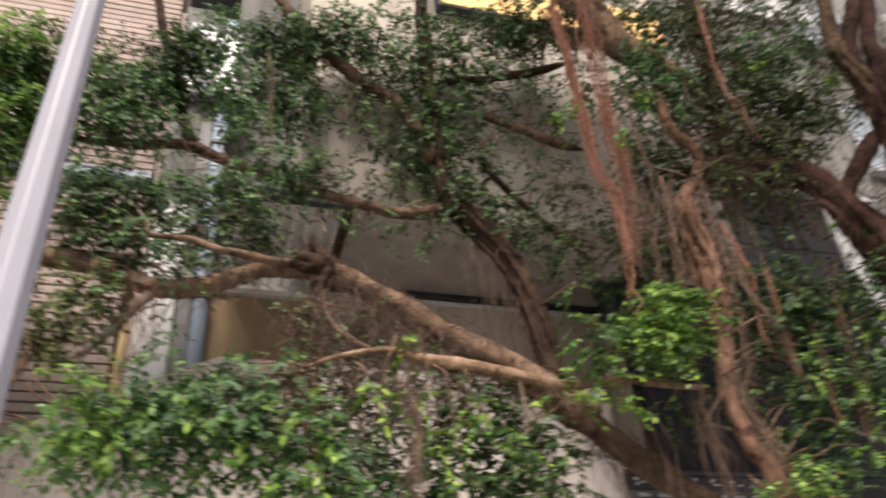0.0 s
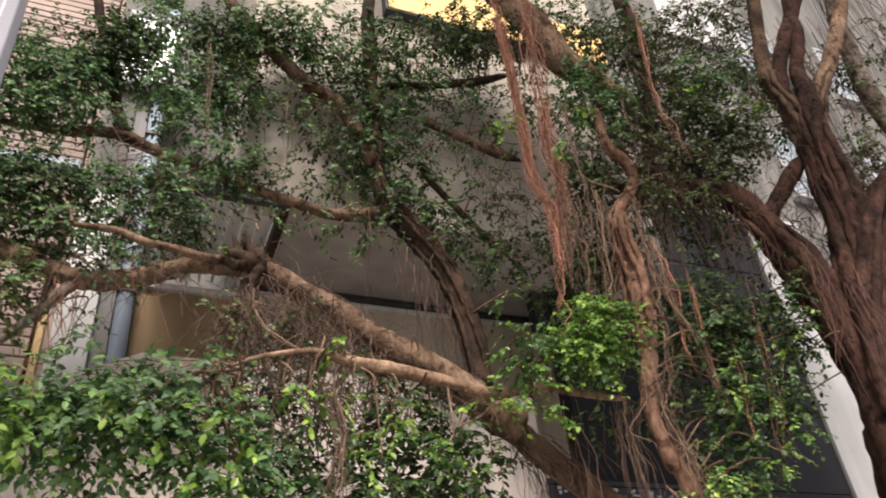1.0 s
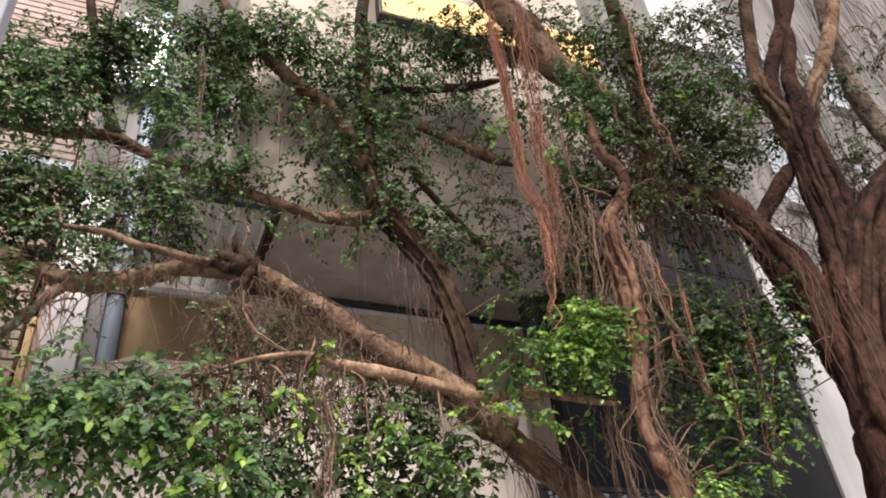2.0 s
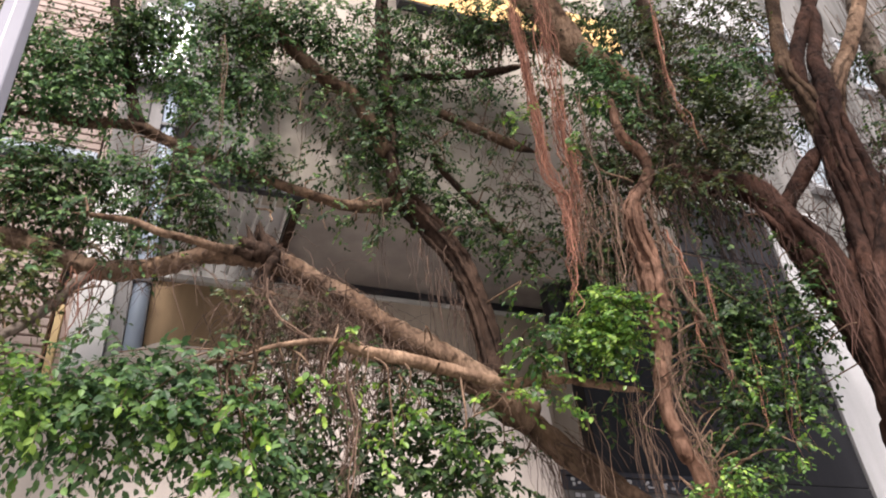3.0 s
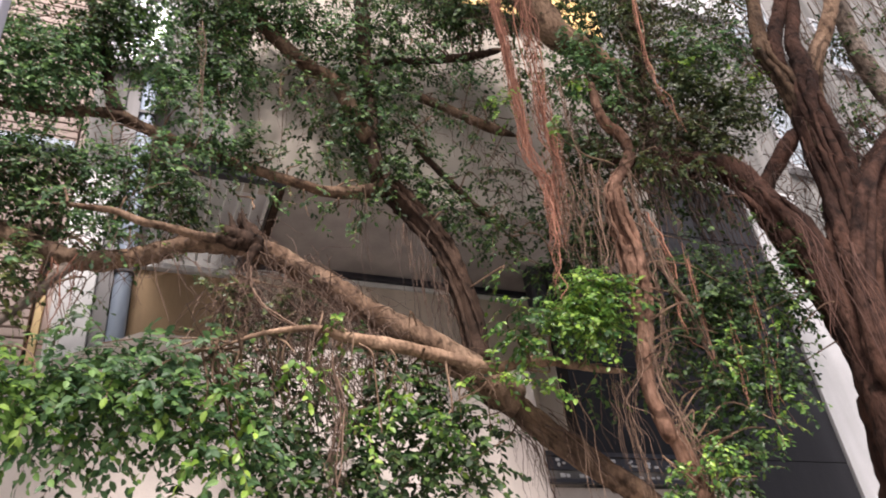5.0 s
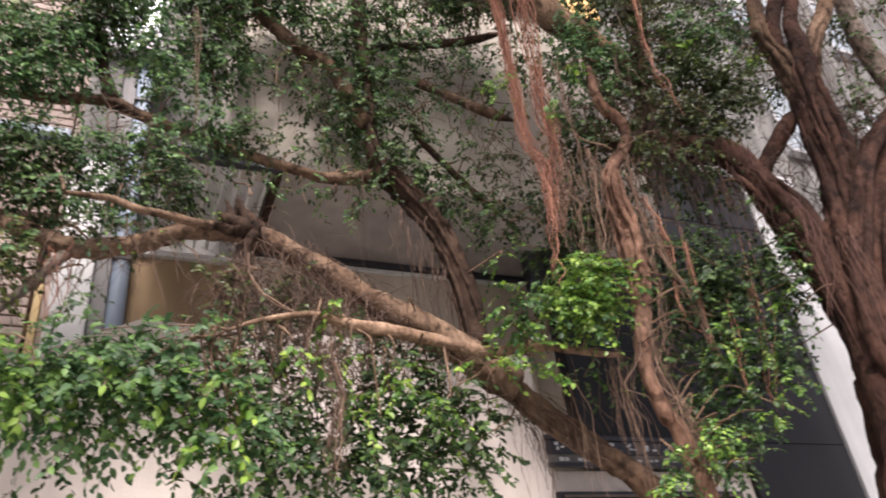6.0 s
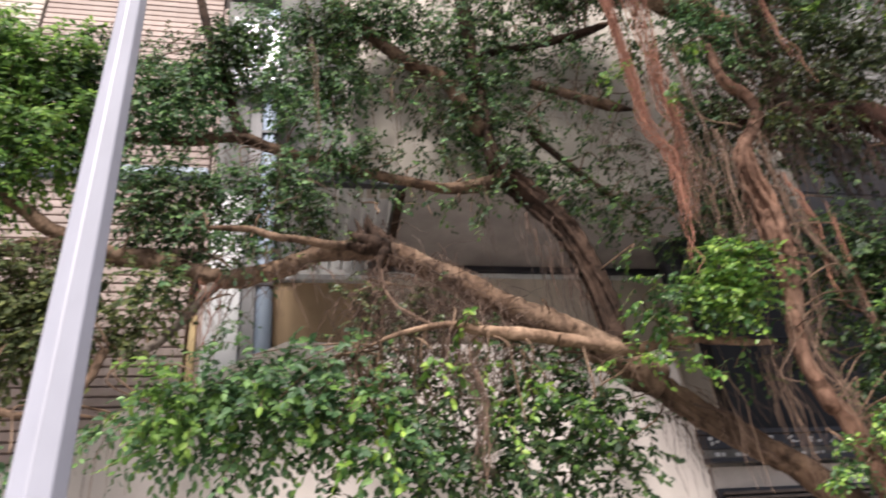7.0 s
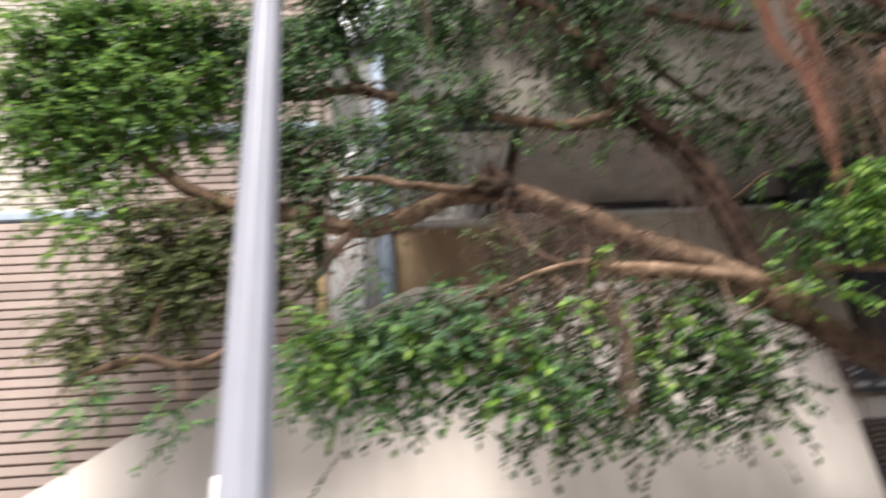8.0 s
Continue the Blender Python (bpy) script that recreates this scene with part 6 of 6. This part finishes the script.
foliage((3.80, 4.00, 3.25), (0.16, 0.10), 1.20, 0.042, LEAF_YOUNG)
foliage((4.58, 3.95, 3.58), (0.20, 0.06), 1.00, 0.042, LEAF_YOUNG)
foliage((4.51, 3.95, 3.84), (0.12, 0.10), 0.90, 0.042, LEAF_YOUNG)
foliage((4.33, 3.95, 3.32), (0.14, 0.05), 1.00, 0.042, LEAF_YOUNG)
foliage((3.13, 4.15, 4.57), (0.14, 0.06), 1.60, 0.045, LEAF_YOUNG)
foliage((3.30, 4.15, 4.45), (0.16, 0.08), 1.60, 0.045, LEAF_YOUNG)
foliage((4.84, 4.00, 7.31), (0.12, 0.10), 1.40, 0.050, LEAF_YOUNG)
foliage((5.49, 3.90, 7.19), (0.10, 0.07), 1.40, 0.050, LEAF_YOUNG)
foliage((3.48, 4.10, 6.77), (0.08, 0.06), 1.80, 0.055, LEAF_YOUNG)
tangle((6.39, 4.00, 7.34), (0.35, 0.40), 90, ROOT_DARK)
tangle((6.55, 4.00, 6.73), (0.30, 0.40), 90, ROOT_DARK)
tangle((6.18, 4.10, 7.92), (0.30, 0.40), 60, ROOT_BROWN)
tangle((4.44, 4.25, 6.51), (0.30, 0.25), 90, ROOT_BROWN)
tangle((4.98, 4.20, 6.67), (0.30, 0.25), 80, ROOT_BROWN)
tangle((4.40, 4.20, 6.10), (0.25, 0.12), 60, ROOT_RED)
tangle((0.78, 5.10, 4.69), (0.40, 0.16), 70, ROOT_BROWN)
tangle((1.30, 5.10, 4.66), (0.30, 0.12), 50, ROOT_BROWN)
foliage((-1.08, 5.20, 7.42), (0.35, 0.30), 0.65, 0.050, LEAF_DARK_SHADED)
foliage((-0.81, 5.20, 7.14), (0.30, 0.20), 0.91, 0.050, LEAF_DARK_SHADED)
foliage((-1.28, 5.20, 6.84), (0.30, 0.30), 1.17, 0.050, LEAF_DARK_SHADED)
foliage((2.78, 4.40, 4.43), (0.14, 0.12), 1.50, 0.050, LEAF)
foliage((2.82, 4.40, 4.26), (0.14, 0.10), 1.50, 0.050, LEAF)
foliage((2.64, 4.40, 4.43), (0.12, 0.10), 1.20, 0.048, LEAF_MIX)
foliage((3.45, 4.00, 3.02), (0.22, 0.12), 0.98, 0.042, LEAF_MIX)
foliage((3.31, 4.00, 2.90), (0.20, 0.12), 0.98, 0.042, LEAF_MIX)
foliage((-0.68, 4.50, 3.77), (0.20, 0.12), 1.20, 0.055, LEAF_SUNLIT)
foliage((-0.66, 4.50, 3.56), (0.20, 0.16), 1.20, 0.055, LEAF_SUNLIT)
foliage((-0.67, 4.50, 3.33), (0.12, 0.14), 1.00, 0.055, LEAF_SUNLIT)
foliage((4.14, 3.95, 5.83), (0.25, 0.10), 1.40, 0.050, LEAF_OLIVE)
foliage((4.54, 3.90, 5.88), (0.20, 0.12), 1.30, 0.050, LEAF_OLIVE)
foliage((3.93, 4.05, 5.87), (0.12, 0.10), 1.20, 0.050, LEAF_OLIVE)
foliage((3.44, 4.90, 5.17), (0.10, 0.16), 1.80, 0.050, LEAF_DARK_SHADED)
foliage((3.60, 4.90, 5.50), (0.12, 0.12), 1.60, 0.050, LEAF_DARK_SHADED)

# crown overhead: unseen clumps added to block sun from the upper tree
limb("limb", [(6.10, 3.50, 9.60, 0.14), (5.60, 2.60, 10.20, 0.13), (4.30, 2.20, 10.60, 0.11), (2.50, 2.20, 11.00, 0.09), (0.40, 2.60, 11.20, 0.07), (-1.20, 2.60, 11.30, 0.05), (-2.40, 2.30, 11.10, 0.03)], BARK_DARK)
shade_crown = random.Random(11)
for i in range(17):
    z = 10.3 + 2.2 * shade_crown.random()
    y = shade_crown.uniform(3.9 - (z - 10.0) * 0.75, 4.6)
    # Clumps left out here so that sun reaches the cream wall.
    if i < 3 or i > 7:
        foliage((-3.2 + 0.64 * i, y, z), (0.95, 0.45), 0.6, 0.085, LEAF)
# More unseen clumps, added to shade the right side of the tree.
for i in range(16):
    foliage((shade_crown.uniform(1.9, 6.0), shade_crown.uniform(-0.6, 2.4), shade_crown.uniform(9.9, 11.8)), (0.95, 0.45), 0.9, 0.085, LEAF)


# ---- cladding planks ----
def planks(x0, x1, z0, z1, pitch, y, mat):
    n = int((z1 - z0) / pitch)
    shared = bpy.data.meshes.new("plank")
    b = box(0, x1 - x0, 0, 0.10, 0, pitch * 0.80, 0.008)
    b.to_mesh(shared)
    b.free()
    shared.materials.append(mat)
    for i in range(n):
        ob = new("plank", shared)
        ob.parent, ob.matrix_parent_inverse = house, Matrix.Translation((0, -8, 0))
        ob.location = (x0, y + 0.003 * math.sin(i * 7.3), z0 + i * pitch)


planks(-12.0, -0.875, 2.4, 6.46, 0.104, 7.115, PLANK)
planks(-12.0, -3.04, 6.64, 12.9, 0.104, 7.195, PLANK_PALE)
planks(-3.0, -0.80, 6.64, 7.58, 0.104, 7.195, PLANK)
planks(-3.0, -0.80, 7.74, 12.9, 0.104, 7.195, PLANK)
